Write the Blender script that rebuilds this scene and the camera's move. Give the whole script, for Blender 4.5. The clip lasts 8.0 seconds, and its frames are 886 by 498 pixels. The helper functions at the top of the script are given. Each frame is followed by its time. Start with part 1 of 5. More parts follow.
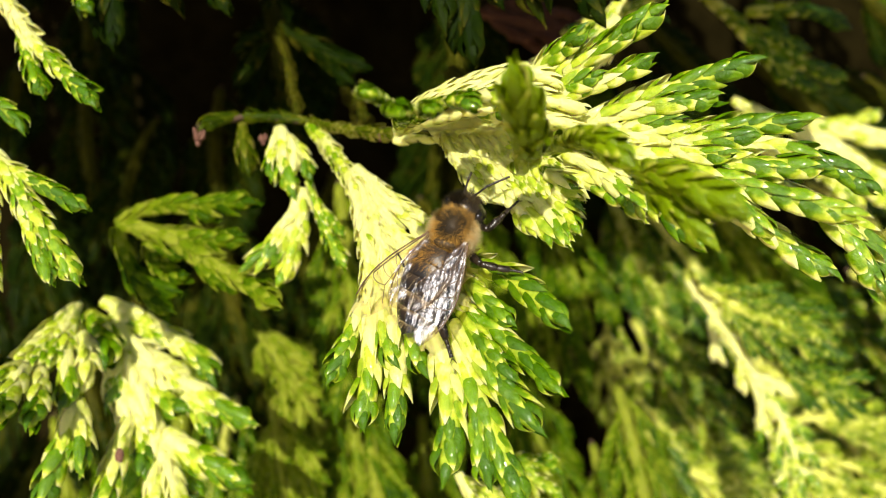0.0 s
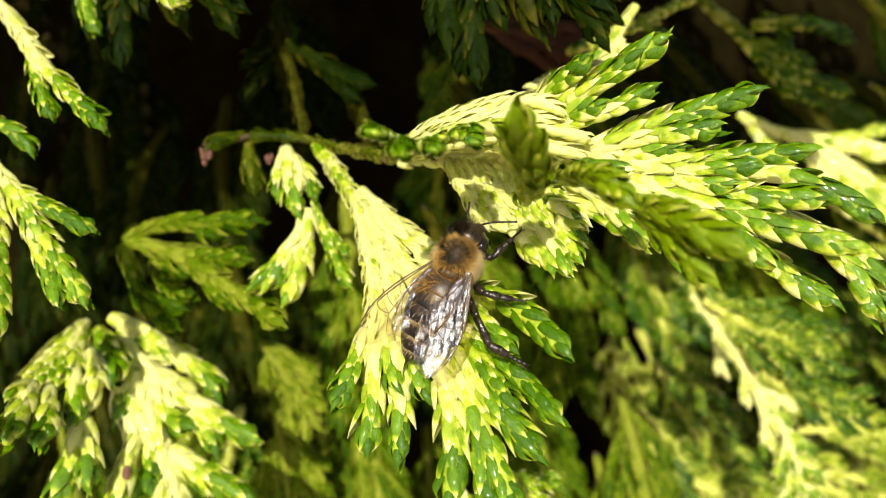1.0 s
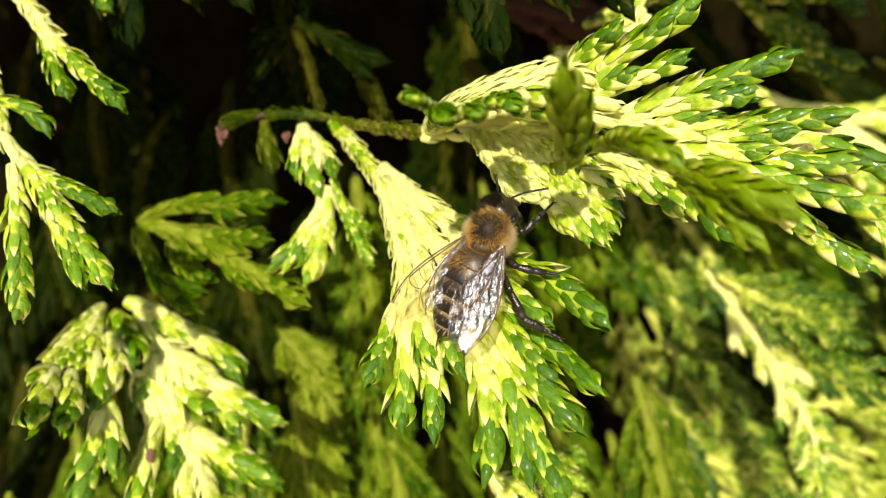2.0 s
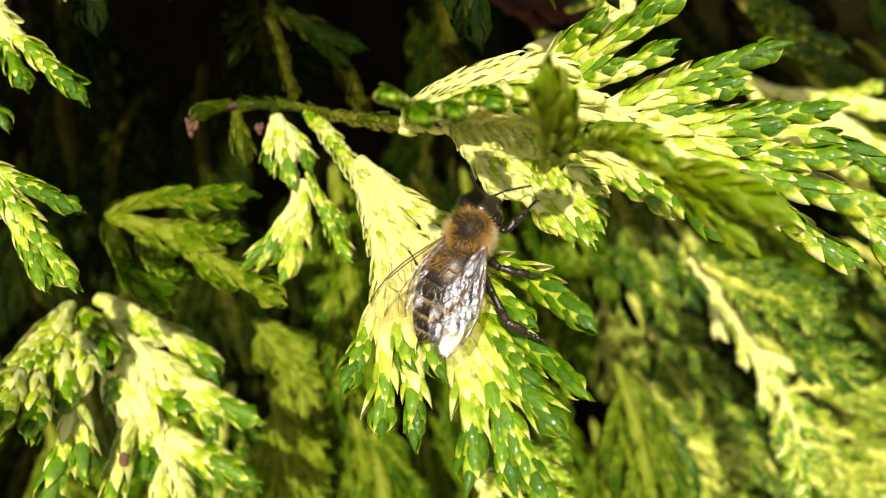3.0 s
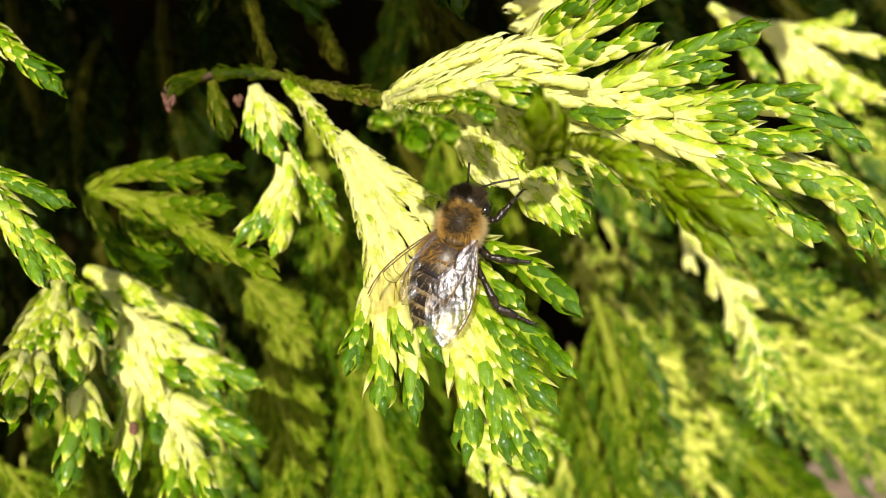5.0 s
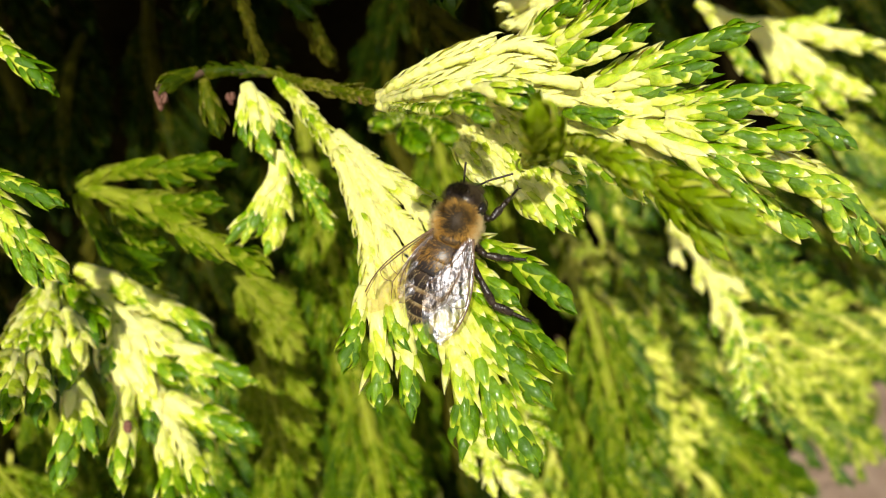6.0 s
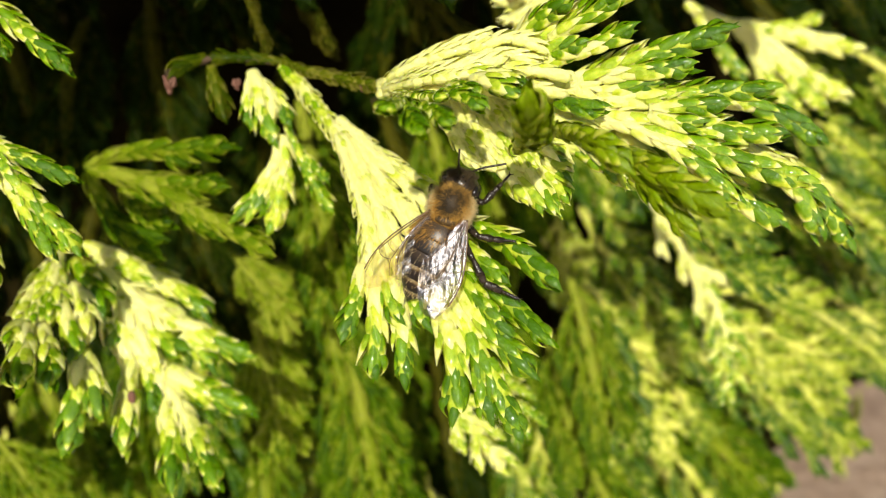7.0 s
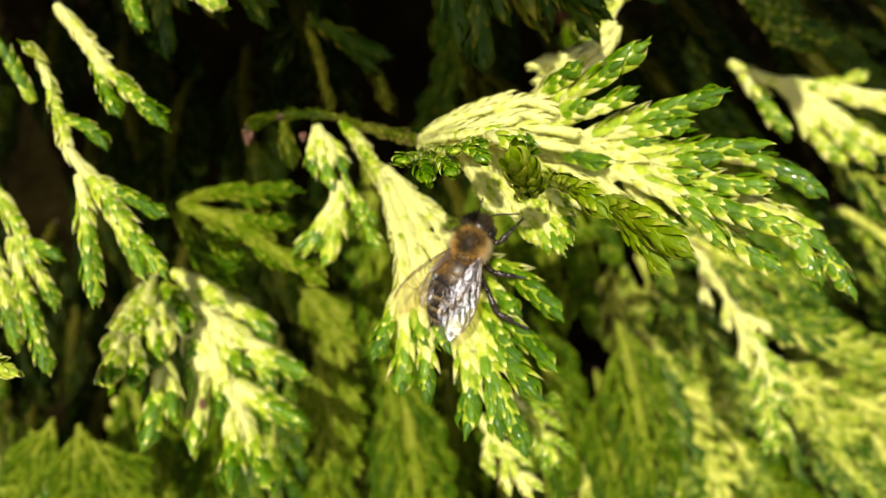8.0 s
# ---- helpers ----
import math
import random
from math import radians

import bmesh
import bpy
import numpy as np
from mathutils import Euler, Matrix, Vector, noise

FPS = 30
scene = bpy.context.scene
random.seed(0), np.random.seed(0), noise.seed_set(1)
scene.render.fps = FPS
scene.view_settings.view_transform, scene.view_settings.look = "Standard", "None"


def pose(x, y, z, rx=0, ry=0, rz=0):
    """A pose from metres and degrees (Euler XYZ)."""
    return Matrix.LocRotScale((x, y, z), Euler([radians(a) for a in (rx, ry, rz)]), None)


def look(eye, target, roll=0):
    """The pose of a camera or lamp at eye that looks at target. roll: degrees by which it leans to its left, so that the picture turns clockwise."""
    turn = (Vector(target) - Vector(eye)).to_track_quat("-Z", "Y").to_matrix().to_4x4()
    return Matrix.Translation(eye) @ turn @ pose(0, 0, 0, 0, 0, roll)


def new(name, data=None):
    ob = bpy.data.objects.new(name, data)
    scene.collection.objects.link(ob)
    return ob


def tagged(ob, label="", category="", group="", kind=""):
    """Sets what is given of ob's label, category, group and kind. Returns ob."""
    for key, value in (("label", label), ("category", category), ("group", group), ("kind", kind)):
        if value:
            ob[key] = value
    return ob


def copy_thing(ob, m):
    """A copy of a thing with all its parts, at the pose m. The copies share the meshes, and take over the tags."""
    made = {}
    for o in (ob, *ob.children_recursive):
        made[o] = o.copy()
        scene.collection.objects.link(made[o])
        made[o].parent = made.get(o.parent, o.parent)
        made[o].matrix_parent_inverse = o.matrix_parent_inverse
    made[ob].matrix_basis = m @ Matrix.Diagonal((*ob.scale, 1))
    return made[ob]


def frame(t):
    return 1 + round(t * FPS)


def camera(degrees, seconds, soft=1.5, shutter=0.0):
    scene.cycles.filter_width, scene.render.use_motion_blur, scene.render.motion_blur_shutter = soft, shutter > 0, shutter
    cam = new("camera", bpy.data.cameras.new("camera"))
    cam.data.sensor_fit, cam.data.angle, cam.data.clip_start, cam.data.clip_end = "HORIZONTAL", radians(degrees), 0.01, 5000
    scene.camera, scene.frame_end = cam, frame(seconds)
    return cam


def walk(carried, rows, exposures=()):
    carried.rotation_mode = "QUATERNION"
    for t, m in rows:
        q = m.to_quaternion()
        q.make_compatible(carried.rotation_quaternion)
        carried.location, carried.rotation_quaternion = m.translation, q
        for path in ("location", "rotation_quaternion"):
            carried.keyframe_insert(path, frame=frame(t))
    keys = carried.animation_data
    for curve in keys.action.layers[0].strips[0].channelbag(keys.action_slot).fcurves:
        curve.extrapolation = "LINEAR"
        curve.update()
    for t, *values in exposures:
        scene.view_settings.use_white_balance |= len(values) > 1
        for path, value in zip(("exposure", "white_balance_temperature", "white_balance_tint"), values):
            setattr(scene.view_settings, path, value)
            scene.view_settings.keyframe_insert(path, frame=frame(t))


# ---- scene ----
# Millimetres from the first eye: x right, y ahead, z up; START lays them into the world.
cam = camera(66.3, 8.0, 1.1)
cam.data.dof.use_dof, cam.data.dof.focus_distance, cam.data.dof.aperture_fstop = True, 0.0512, 30.0
EYE, TILT, LEAN = 0.5, -15.0, 0.0
START = pose(0, 0, EYE, TILT, LEAN, 0)
PATH = [  # seconds, x, y, z, yaw, pitch, roll
    (0, -0.00, 0.00, 0.01, 0.00, 0.00, -0.00),
    (0.5, -0.34, -0.06, 1.95, 0.09, -0.32, -0.31),
    (1, 0.16, -0.43, 2.25, 0.49, -0.13, -0.18),
    (2.3, -3.11, 0.63, 1.06, -0.25, -1.58, 1.10),
    (2.5, -1.54, 1.13, 2.49, -0.45, -1.78, 1.24),
    (3, -2.49, 2.05, 2.56, -1.54, -2.93, 1.20),
    (3.5, -1.43, 3.44, 2.31, -2.60, -5.09, 1.81),
    (4, -1.65, 2.95, 5.02, -3.09, -7.22, 2.02),
    (4.5, -3.07, 1.55, 7.76, -3.56, -9.73, 2.53),
    (6, -4.55, 0.56, 9.76, -5.47, -11.95, 3.08),
    (6.5, -5.76, -1.19, 7.32, -6.06, -12.02, 2.38),
    (7, -5.21, -2.92, 9.22, -5.96, -12.32, 1.81),
    (7.5, -3.36, -7.96, 11.05, -2.56, -11.25, 0.52),
    (8, -0.03, -11.45, 9.51, 1.38, -8.21, 1.31),
]
walk(cam, [(t, START @ pose(x / 1000, y / 1000, z / 1000, 90 + pitch, roll, yaw)) for t, x, y, z, yaw, pitch, roll in PATH],
     [(0, -0.16, 6850, 8), (4.5, -0.24, 6850, 8), (7, -0.28, 6850, 8), (7.5, -0.36, 6850, 8), (8, -0.42, 6850, 8)])

# ---- light ----
SUN_FROM = START.to_3x3() @ Vector((-0.14, -0.90, 0.36)).normalized()  # the way to the sun
world = bpy.data.worlds.new("sky")
scene.world = world
world.use_nodes = True
sky = world.node_tree.nodes.new("ShaderNodeTexSky")
sky.sky_type, sky.sun_disc = "NISHITA", False
sky.dust_density, sky.ozone_density = 1.8, 1.0
sky.sun_elevation, sky.sun_rotation = math.asin(SUN_FROM.z), math.atan2(SUN_FROM.x, SUN_FROM.y)
world.node_tree.links.new(sky.outputs[0], world.node_tree.nodes["Background"].inputs[0])
world.node_tree.nodes["Background"].inputs[1].default_value = 0.1
sun = new("sun", bpy.data.lights.new("sun", "SUN"))
sun.data.energy, sun.data.angle, sun.data.color = 5.6, radians(1.2), (1.0, 0.96, 0.88)
sun.matrix_world = look(SUN_FROM * 3, (0, 0, 0))


# ---- materials ----
def material(name, rough=0.5, metal=0.0, spec=0.5):
    m = bpy.data.materials.new(name)
    m.use_nodes = True
    b = m.node_tree.nodes["Principled BSDF"]
    b.inputs["Roughness"].default_value = rough
    b.inputs["Metallic"].default_value = metal
    b.inputs["Specular IOR Level"].default_value = spec
    return m, m.node_tree.nodes, m.node_tree.links, b


def ramp(nodes, stops):
    r = nodes.new("ShaderNodeValToRGB")
    while len(r.color_ramp.elements) < len(stops):
        r.color_ramp.elements.new(0.5)
    for e, (at, c) in zip(r.color_ramp.elements, stops):
        e.position, e.color = at, (*c, 1)
    return r


def noise_node(nodes, links, scale, detail=3.0, rough=0.55, coords="Object"):
    co, n = nodes.new("ShaderNodeTexCoord"), nodes.new("ShaderNodeTexNoise")
    n.inputs["Scale"].default_value, n.inputs["Detail"].default_value, n.inputs["Roughness"].default_value = scale, detail, rough
    if coords == "Place":
        co = nodes.new("ShaderNodeNewGeometry")
        coords = "Position"
    links.new(co.outputs[coords], n.inputs["Vector"])
    return n


def maths(nodes, links, op, a, b, clamp=False):
    n = nodes.new("ShaderNodeMath")
    n.operation, n.use_clamp = op, clamp
    for k, v in enumerate((a, b)):
        if isinstance(v, (int, float)):
            n.inputs[k].default_value = v
        else:
            links.new(v, n.inputs[k])
    return n.outputs[0]


def bump(nodes, links, b, height, strength, distance):
    n = nodes.new("ShaderNodeBump")
    n.inputs["Strength"].default_value, n.inputs["Distance"].default_value = strength, distance
    links.new(height, n.inputs["Height"])
    links.new(n.outputs[0], b.inputs["Normal"])


def foliage(name, cream, mid, green, deep, scale, spec=0.5, coat_of=0.0):
    """Variegated scale leaf: cream where the attribute 'green' is low, glossy green where it is high."""
    m, nodes, links, b = material(name, 0.34, 0.0, spec)
    at = nodes.new("ShaderNodeAttribute")
    at.attribute_name = "green"
    grain = noise_node(nodes, links, scale, 3.0, 0.55, "Place")
    info = nodes.new("ShaderNodeObjectInfo")
    isle = nodes.new("ShaderNodeNewGeometry")
    f = maths(nodes, links, "MULTIPLY_ADD", grain.outputs["Fac"], 0.6)
    f.node.inputs[2].default_value = -0.30
    vary = maths(nodes, links, "ADD", info.outputs["Random"], isle.outputs["Random Per Island"])
    vary = maths(nodes, links, "MULTIPLY_ADD", vary, 0.15)
    vary.node.inputs[2].default_value = -0.15
    f = maths(nodes, links, "ADD", f, vary)
    f = maths(nodes, links, "ADD", f, at.outputs["Fac"], True)
    r = ramp(nodes, [(0.12, cream), (0.34, mid), (0.60, green), (1.0, deep)])
    links.new(f, r.inputs[0])
    links.new(r.outputs[0], b.inputs["Base Color"])
    rr = maths(nodes, links, "MULTIPLY_ADD", f, -0.14)
    rr.node.inputs[2].default_value = 0.32
    links.new(rr, b.inputs["Roughness"])
    b.inputs["Subsurface Weight"].default_value = 0.42
    b.inputs["Coat Weight"].default_value, b.inputs["Coat Roughness"].default_value = coat_of, 0.09
    b.inputs["Subsurface Radius"].default_value = (0.7, 0.8, 0.15)
    b.inputs["Subsurface Scale"].default_value = 0.0007
    fine = noise_node(nodes, links, scale * 2.2, 5.0, 0.65, "Place")
    bump(nodes, links, b, fine.outputs["Fac"], 0.7, 0.00034)
    return m


LEAF = foliage("variegated_scale_leaf", (0.93, 0.93, 0.31), (0.58, 0.68, 0.045), (0.17, 0.33, 0.002), (0.060, 0.155, 0.001), 1000, 0.32, 0.28)
# the same leaf in darker colours, for the hedge around and behind the sprays
HEDGE_LEAF = foliage("hedge_leaf", (0.82, 0.82, 0.17), (0.36, 0.44, 0.018), (0.085, 0.18, 0.002), (0.026, 0.08, 0.001), 700, 0.25)
# very dark copy of the leaf: the shade inside the hedge is in its colour
SHADE_LEAF = foliage("deep_shade_foliage", (0.075, 0.07, 0.006), (0.04, 0.045, 0.003), (0.016, 0.028, 0.0015), (0.006, 0.015, 0.001), 600, 0.03)
# leaf toned down: the shade on the front shoots is put into its colour
FRONT_LEAF = foliage("shaded_front_leaf", (0.55, 0.58, 0.08), (0.36, 0.42, 0.02), (0.22, 0.33, 0.003), (0.15, 0.235, 0.002), 700, 0.3)
# dimmed copy of the leaf, with half shade put into the colour
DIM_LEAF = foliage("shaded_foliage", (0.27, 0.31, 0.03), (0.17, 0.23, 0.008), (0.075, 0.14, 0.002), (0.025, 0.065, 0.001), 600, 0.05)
# olive-brown twig leaves, darkened further in colour for the shade they hang in
TWIG_LEAF = foliage("branch_foliage", (0.20, 0.19, 0.03), (0.12, 0.13, 0.008), (0.06, 0.085, 0.002), (0.022, 0.045, 0.001), 600, 0.08)


def plain(name, stops, scale, rough=0.6, relief=0.3, depth=0.0001, spec=0.5, metal=0.0, coords="Object"):
    m, nodes, links, b = material(name, rough, metal, spec)
    n = noise_node(nodes, links, scale, 5.0, 0.6, coords)
    r = ramp(nodes, stops)
    links.new(n.outputs["Fac"], r.inputs[0])
    links.new(r.outputs[0], b.inputs["Base Color"])
    bump(nodes, links, b, noise_node(nodes, links, scale * 2.7, 4.0, 0.6, coords).outputs["Fac"], relief, depth)
    return m


BARK = plain("twig_bark", [(0.3, (0.045, 0.026, 0.014)), (0.7, (0.13, 0.075, 0.04))], 500, 0.8)
DEAD = plain("dead_foliage", [(0.3, (0.06, 0.018, 0.004)), (0.7, (0.14, 0.045, 0.010))], 500, 0.75)
BUD = plain("withered_bud", [(0.3, (0.07, 0.025, 0.015)), (0.55, (0.20, 0.09, 0.06)), (0.75, (0.40, 0.28, 0.22))], 6, 0.7, 0.3, 0.0001, 0.3, 0.0, "Generated")
# near-black brown that holds the shade inside the hedge
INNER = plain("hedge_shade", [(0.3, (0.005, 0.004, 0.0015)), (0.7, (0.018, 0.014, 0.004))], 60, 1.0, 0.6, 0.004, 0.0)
SOIL = plain("soil", [(0.25, (0.20, 0.13, 0.09)), (0.5, (0.36, 0.25, 0.18)), (0.75, (0.50, 0.38, 0.29))], 25, 0.9, 0.8, 0.01)


# ---- building blocks ----
def mm(p):
    """Plan millimetres to metres, still in the plan's axes."""
    return Vector(p) / 1000


def mesh_of(name, verts, faces, mat, green=None, smooth=True):
    me = bpy.data.meshes.new(name)
    me.from_pydata([tuple(v) for v in verts], [], [tuple(f) for f in faces])
    me.materials.append(mat)
    if green is not None:
        a = me.attributes.new("green", "FLOAT", "POINT")
        a.data.foreach_set("value", np.asarray(green, dtype=np.float32))
    me.polygons.foreach_set("use_smooth", [smooth] * len(me.polygons))
    me.update()
    return me


def child(name, me, parent, label="", m=None):
    ob = new(name, me)
    ob.parent = parent
    if m is not None:
        ob.matrix_basis = m
    return tagged(ob, label) if label else ob


def leaf_form(centre, wide, green, nu, nv, look_of=0):
    """One pointed scale leaf, a pillow on an elliptic twig of half-width 1: x across, y along (0 to 1), z out of the spray.
    The leaves on the edges are boats with a pale keel and tip, those on the faces green lozenges with a thin pale rim."""
    verts, tint, side = [], [], centre == 0
    flare = ((0.02, 0.13, -0.06, -0.75) if side else (-0.05, 0.04, -0.12, -0.75))[look_of]
    tip_at = ((0.48, 0.42, 0.58, 0.62) if side else (0.68, 0.62, 0.76, 0.74))[look_of]
    keel_to = (0.50, 0.62, 0.34, 0.25)[look_of]
    for i in range(nu):
        u = i / (nu - 1)
        a = wide * max(1 - u ** (1.9 if side else 1.7), 0.0004) ** (0.85 if side else 0.9) * (0.88 + 0.12 * min(1, u * 3))
        for j in range(nv):
            v = 2 * j / (nv - 1) - 1
            swell = 0.80 + 0.23 * math.sin(math.pi / 2 * min(1, u / 0.55)) - 0.05 * max(0, (u - 0.62) / 0.38) ** 2
            r = swell * (1 - 0.12 * v * v * (1 - 0.7 * u)) + flare * u**3 + 0.05 * (1 - abs(v)) * math.sin(math.pi * u)
            if not side:
                r *= 0.95
            p = centre + a * v
            verts.append((r * math.cos(p), u, r * math.sin(p)))
            pale = min(max((u - tip_at) / 0.18, 0), 1)
            if side:
                keel = min(max((keel_to - abs(v)) / 0.18, 0), 1) * min(max((u - 0.22) / 0.25, 0), 1)
                pale = max(pale, keel * 0.9)
            else:
                pale = max(pale, min(max((abs(v) - 0.72) / 0.2, 0), 1) * 0.45 * u)
            tint.append(green * (1 - pale * (1.0 if green < 0.7 else 0.72 if green < 0.9 else 0.48 if side else 0.30)))
    faces = [(i * nv + j, i * nv + j + 1, (i + 1) * nv + j + 1, (i + 1) * nv + j) for i in range(nu - 1) for j in range(nv - 1)]
    return verts, faces, tint


def form_of(key, mat):
    """The shared mesh of a leaf form in a material."""
    if mat is LEAF:
        return FORMS[key][0]
    if (key, mat.name) not in FORMS:
        me = FORMS[key][0].copy()
        me.materials[0] = mat
        FORMS[key, mat.name] = (me,)
    return FORMS[key, mat.name][0]


LEVELS = 6
FORMS = {}
for kind, centre, wide in (("edge", 0.0, 1.22), ("face", math.pi / 2, 0.66)):
    for g in range(LEVELS):
        for form in range(4):
            vs, fs, ts = leaf_form(centre, wide, g / (LEVELS - 1), 8, 7, form)
            low = leaf_form(centre, wide, g / (LEVELS - 1), 5, 5, form)
            FORMS[kind, g, form] = (mesh_of("scale_leaf", vs, fs, LEAF, ts), [np.array(x) for x in low])


def curve3(a, b, c, t):
    """A bend from a to c that passes b halfway."""
    k = 2 * b - (a + c) / 2
    return a * (1 - t) ** 2 + k * 2 * t * (1 - t) + c * t * t, ((k - a) * (1 - t) + (c - k) * t).normalized()


def twig_nodes(a, b, c, width, facing, flat=0.74, step=0.45, blunt=0.62, slim=0.75):
    """The nodes along a flat twig: place, turn (across, along, out), half-width, half-thickness, way along 0 to 1."""
    a, b, c, n = Vector(a), Vector(b), Vector(c), Vector(facing)
    length = (b - a).length + (c - b).length
    count = 2 * max(2, round(length / (width * step * 2)))
    out = []
    for i in range(count):
        t = i / (count + 0.8)
        p, y = curve3(a, b, c, t)
        x = y.cross(n).normalized()
        z = x.cross(y)
        left = (1 - t) * length / width
        w = width / 2 * min(1, slim + (1 - slim) * t * 3) * min(1, blunt + (1 - blunt) * left / 1.15)
        out.append((p, Matrix((x, y, z)).transposed(), w, w * flat * (1.15 - 0.1 * t), t))
    return out, length / count


def tube(points, sides=7, cap=True):
    """A tube through (place, turn, half-width, half-thickness)."""
    verts, faces = [], []
    for p, turn, w, h in points:
        for k in range(sides):
            a = 2 * math.pi * k / sides
            verts.append(p + turn @ Vector((w * math.cos(a), 0, h * math.sin(a))))
    for i in range(len(points) - 1):
        for k in range(sides):
            l = (k + 1) % sides
            faces.append((i * sides + k, i * sides + l, (i + 1) * sides + l, (i + 1) * sides + k))
    if cap:
        faces += [tuple(range(sides))[::-1], tuple(range((len(points) - 1) * sides, len(points) * sides))]
    return verts, faces


def leaves_along(nodes, step, g0, g1, rnd):
    """For each node its leaves: kind, level of green, turn about the twig, place, size."""
    for i, (p, turn, w, h, t) in enumerate(nodes):
        g = g0 + (g1 - g0) * min(1, max(0, t * 1.7 - 0.12)) + 0.30 * noise.noise(p * 0.35 + Vector((g1 * 7, w * 9, 0)))
        kinds = (("edge", 0), ("edge", math.pi)) if i % 2 == 0 else (("face", 0), ("face", math.pi))
        for kind, roll in kinds:
            level = min(LEVELS - 1, max(0, round((g * 1.02 - 0.03 + rnd.uniform(-0.13, 0.13)) * (LEVELS - 1))))
            long = step * (2.7 if kind == "edge" else 2.7) * rnd.uniform(0.85, 1.2)
            if i >= len(nodes) - 2:
                long *= 0.72
            s = rnd.uniform(0.86, 1.24)
            yield (kind, level, 3 if i >= len(nodes) - 2 else rnd.choice((0, 0, 1, 2, 2))), roll, p, turn, (w * s, long, h * s), rnd.uniform(-0.24, 0.24)


SPRAYS = []


def spray(label, base, facing, pieces=True, mat=None, group="variegated sprays"):
    ob = new("conifer_spray")
    ob.matrix_world = START @ Matrix.Translation(mm(base))
    ob.empty_display_size = 0.003
    tagged(ob, label, "conifer spray", group)
    SPRAYS.append({"ob": ob, "pieces": pieces, "mat": mat or LEAF, "rest": ([], [], []), "base": Vector(base), "facing": Vector(facing).normalized(), "rnd": random.Random(sum(map(ord, label)) + round(base[0] * 10))})
    return SPRAYS[-1]


def twig(s, a, b, c, width, g0=0.1, g1=0.9, facing=None, flat=0.74):
    """A branchlet of the spray s from a by b to c (plan millimetres): a core with its hidden leaves, and each outer leaf a piece of its own."""
    base, rnd = s["base"], s["rnd"]
    nodes, step = twig_nodes(Vector(a) - base, Vector(b) - base, Vector(c) - base, width * 0.73, facing or s["facing"], flat)
    ring = [(p, turn, w * 0.76, h * 0.76) for p, turn, w, h, t in nodes]
    last = nodes[-1]
    ring.append((last[0] + last[1] @ Vector((0, step * 1.1, 0)), last[1], last[2] * 0.35, last[3] * 0.35))
    verts, faces = tube(ring)
    tint = [g0 * 0.6 + (g1 - g0) * 0.6 * (k // 7) / len(ring) for k in range(len(verts))]
    outer = []
    for form, roll, p, turn, size, yaw in leaves_along(nodes, step, g0, g1, rnd):
        local = turn.to_4x4() @ Matrix.Rotation(roll, 4, "Y") @ Matrix.Rotation(yaw * (1 if form[0] == "face" else 0.75), 4, "Z")
        m = Matrix.Translation(p / 1000) @ local @ Matrix.Diagonal((size[0] / 1000, size[1] / 1000, size[2] / 1000, 1))
        if not s["pieces"] or (form[0] == "face" and roll):
            vs, fs, ts = FORMS[form][1]
            V, F, T = s["rest"]
            off = len(V)
            V += [m @ Vector(v) for v in vs]
            F += [tuple(int(k) + off for k in f) for f in fs]
            T += list(ts)
        else:
            outer.append((form, m))
    core = child("branchlet", mesh_of("branchlet", [v / 1000 for v in verts], faces, s["mat"], tint), s["ob"])
    for form, m in outer:
        child("scale_leaf", form_of(form, s["mat"]), core, "", m)
    return core


def fan(s, a, b, c, width, g0, g1, count, reach):
    """A leafy axis from a by b to c, with side twigs in turn that bend to follow it."""
    a, b, c, n, rnd = Vector(a), Vector(b), Vector(c), s["facing"], s["rnd"]
    twig(s, a, b, c, width, g0, g0 + (g1 - g0) * 0.7)
    for k in range(count):
        t = 0.08 + 0.80 * k / count
        p, y = curve3(a, b, c, t)
        x = y.cross(n).normalized() * (1 if k % 2 else -1)
        r = reach * (1.1 - 0.55 * t) * rnd.uniform(0.8, 1.2)
        out = n * rnd.uniform(-0.6, 1.4)
        mid, end = p + x * r * 0.30 + y * r * 0.42 + out * 0.5, p + x * r * 0.48 + y * r + out
        twig(s, p, mid, end, width * 0.92, g0 + 0.25, g1)
        if r > 5:
            twig(s, mid, mid + x * r * 0.16 + y * r * 0.16, mid + x * r * 0.30 + y * r * 0.38, width * 0.82, g0 + 0.4, g1)
            twig(s, p + x * r * 0.12 + y * r * 0.2, p + x * r * 0.14 + y * r * 0.45 + n * 0.4, p + x * r * 0.10 + y * r * 0.70, width * 0.78, g0 + 0.4, g1)


def finish():
    """The leaves on the hidden sides, and those too small to pick apart, as one part of each spray."""
    for s in SPRAYS:
        V, F, T = s["rest"]
        tagged(child("small_leaves", mesh_of("small_leaves", V, F, s["mat"], T), s["ob"]), kind="stuff")


def stem(s, points, thick):
    """A woody or leafy stem through points (plan millimetres), tapering."""
    pts = [Vector(p) - s["base"] for p in points]
    ring = []
    n = 4
    for i in range(len(pts) - 1):
        for k in range(n + (i == len(pts) - 2)):
            t = k / n
            y = (pts[min(i + 1, len(pts) - 1)] - pts[i]).normalized()
            x = y.cross(Vector((0, -1, 0))).normalized()
            f = (i + t) / (len(pts) - 1)
            w = thick * (1 - 0.45 * f) / 2 * (1 + 0.12 * s["rnd"].uniform(-1, 1))
            ring.append((pts[i].lerp(pts[i + 1], t), Matrix((x, y, x.cross(y))).transposed(), w, w))
    verts, faces = tube(ring, 8)
    return child("stem", mesh_of("stem", [v / 1000 for v in verts], faces, BARK), s["ob"])


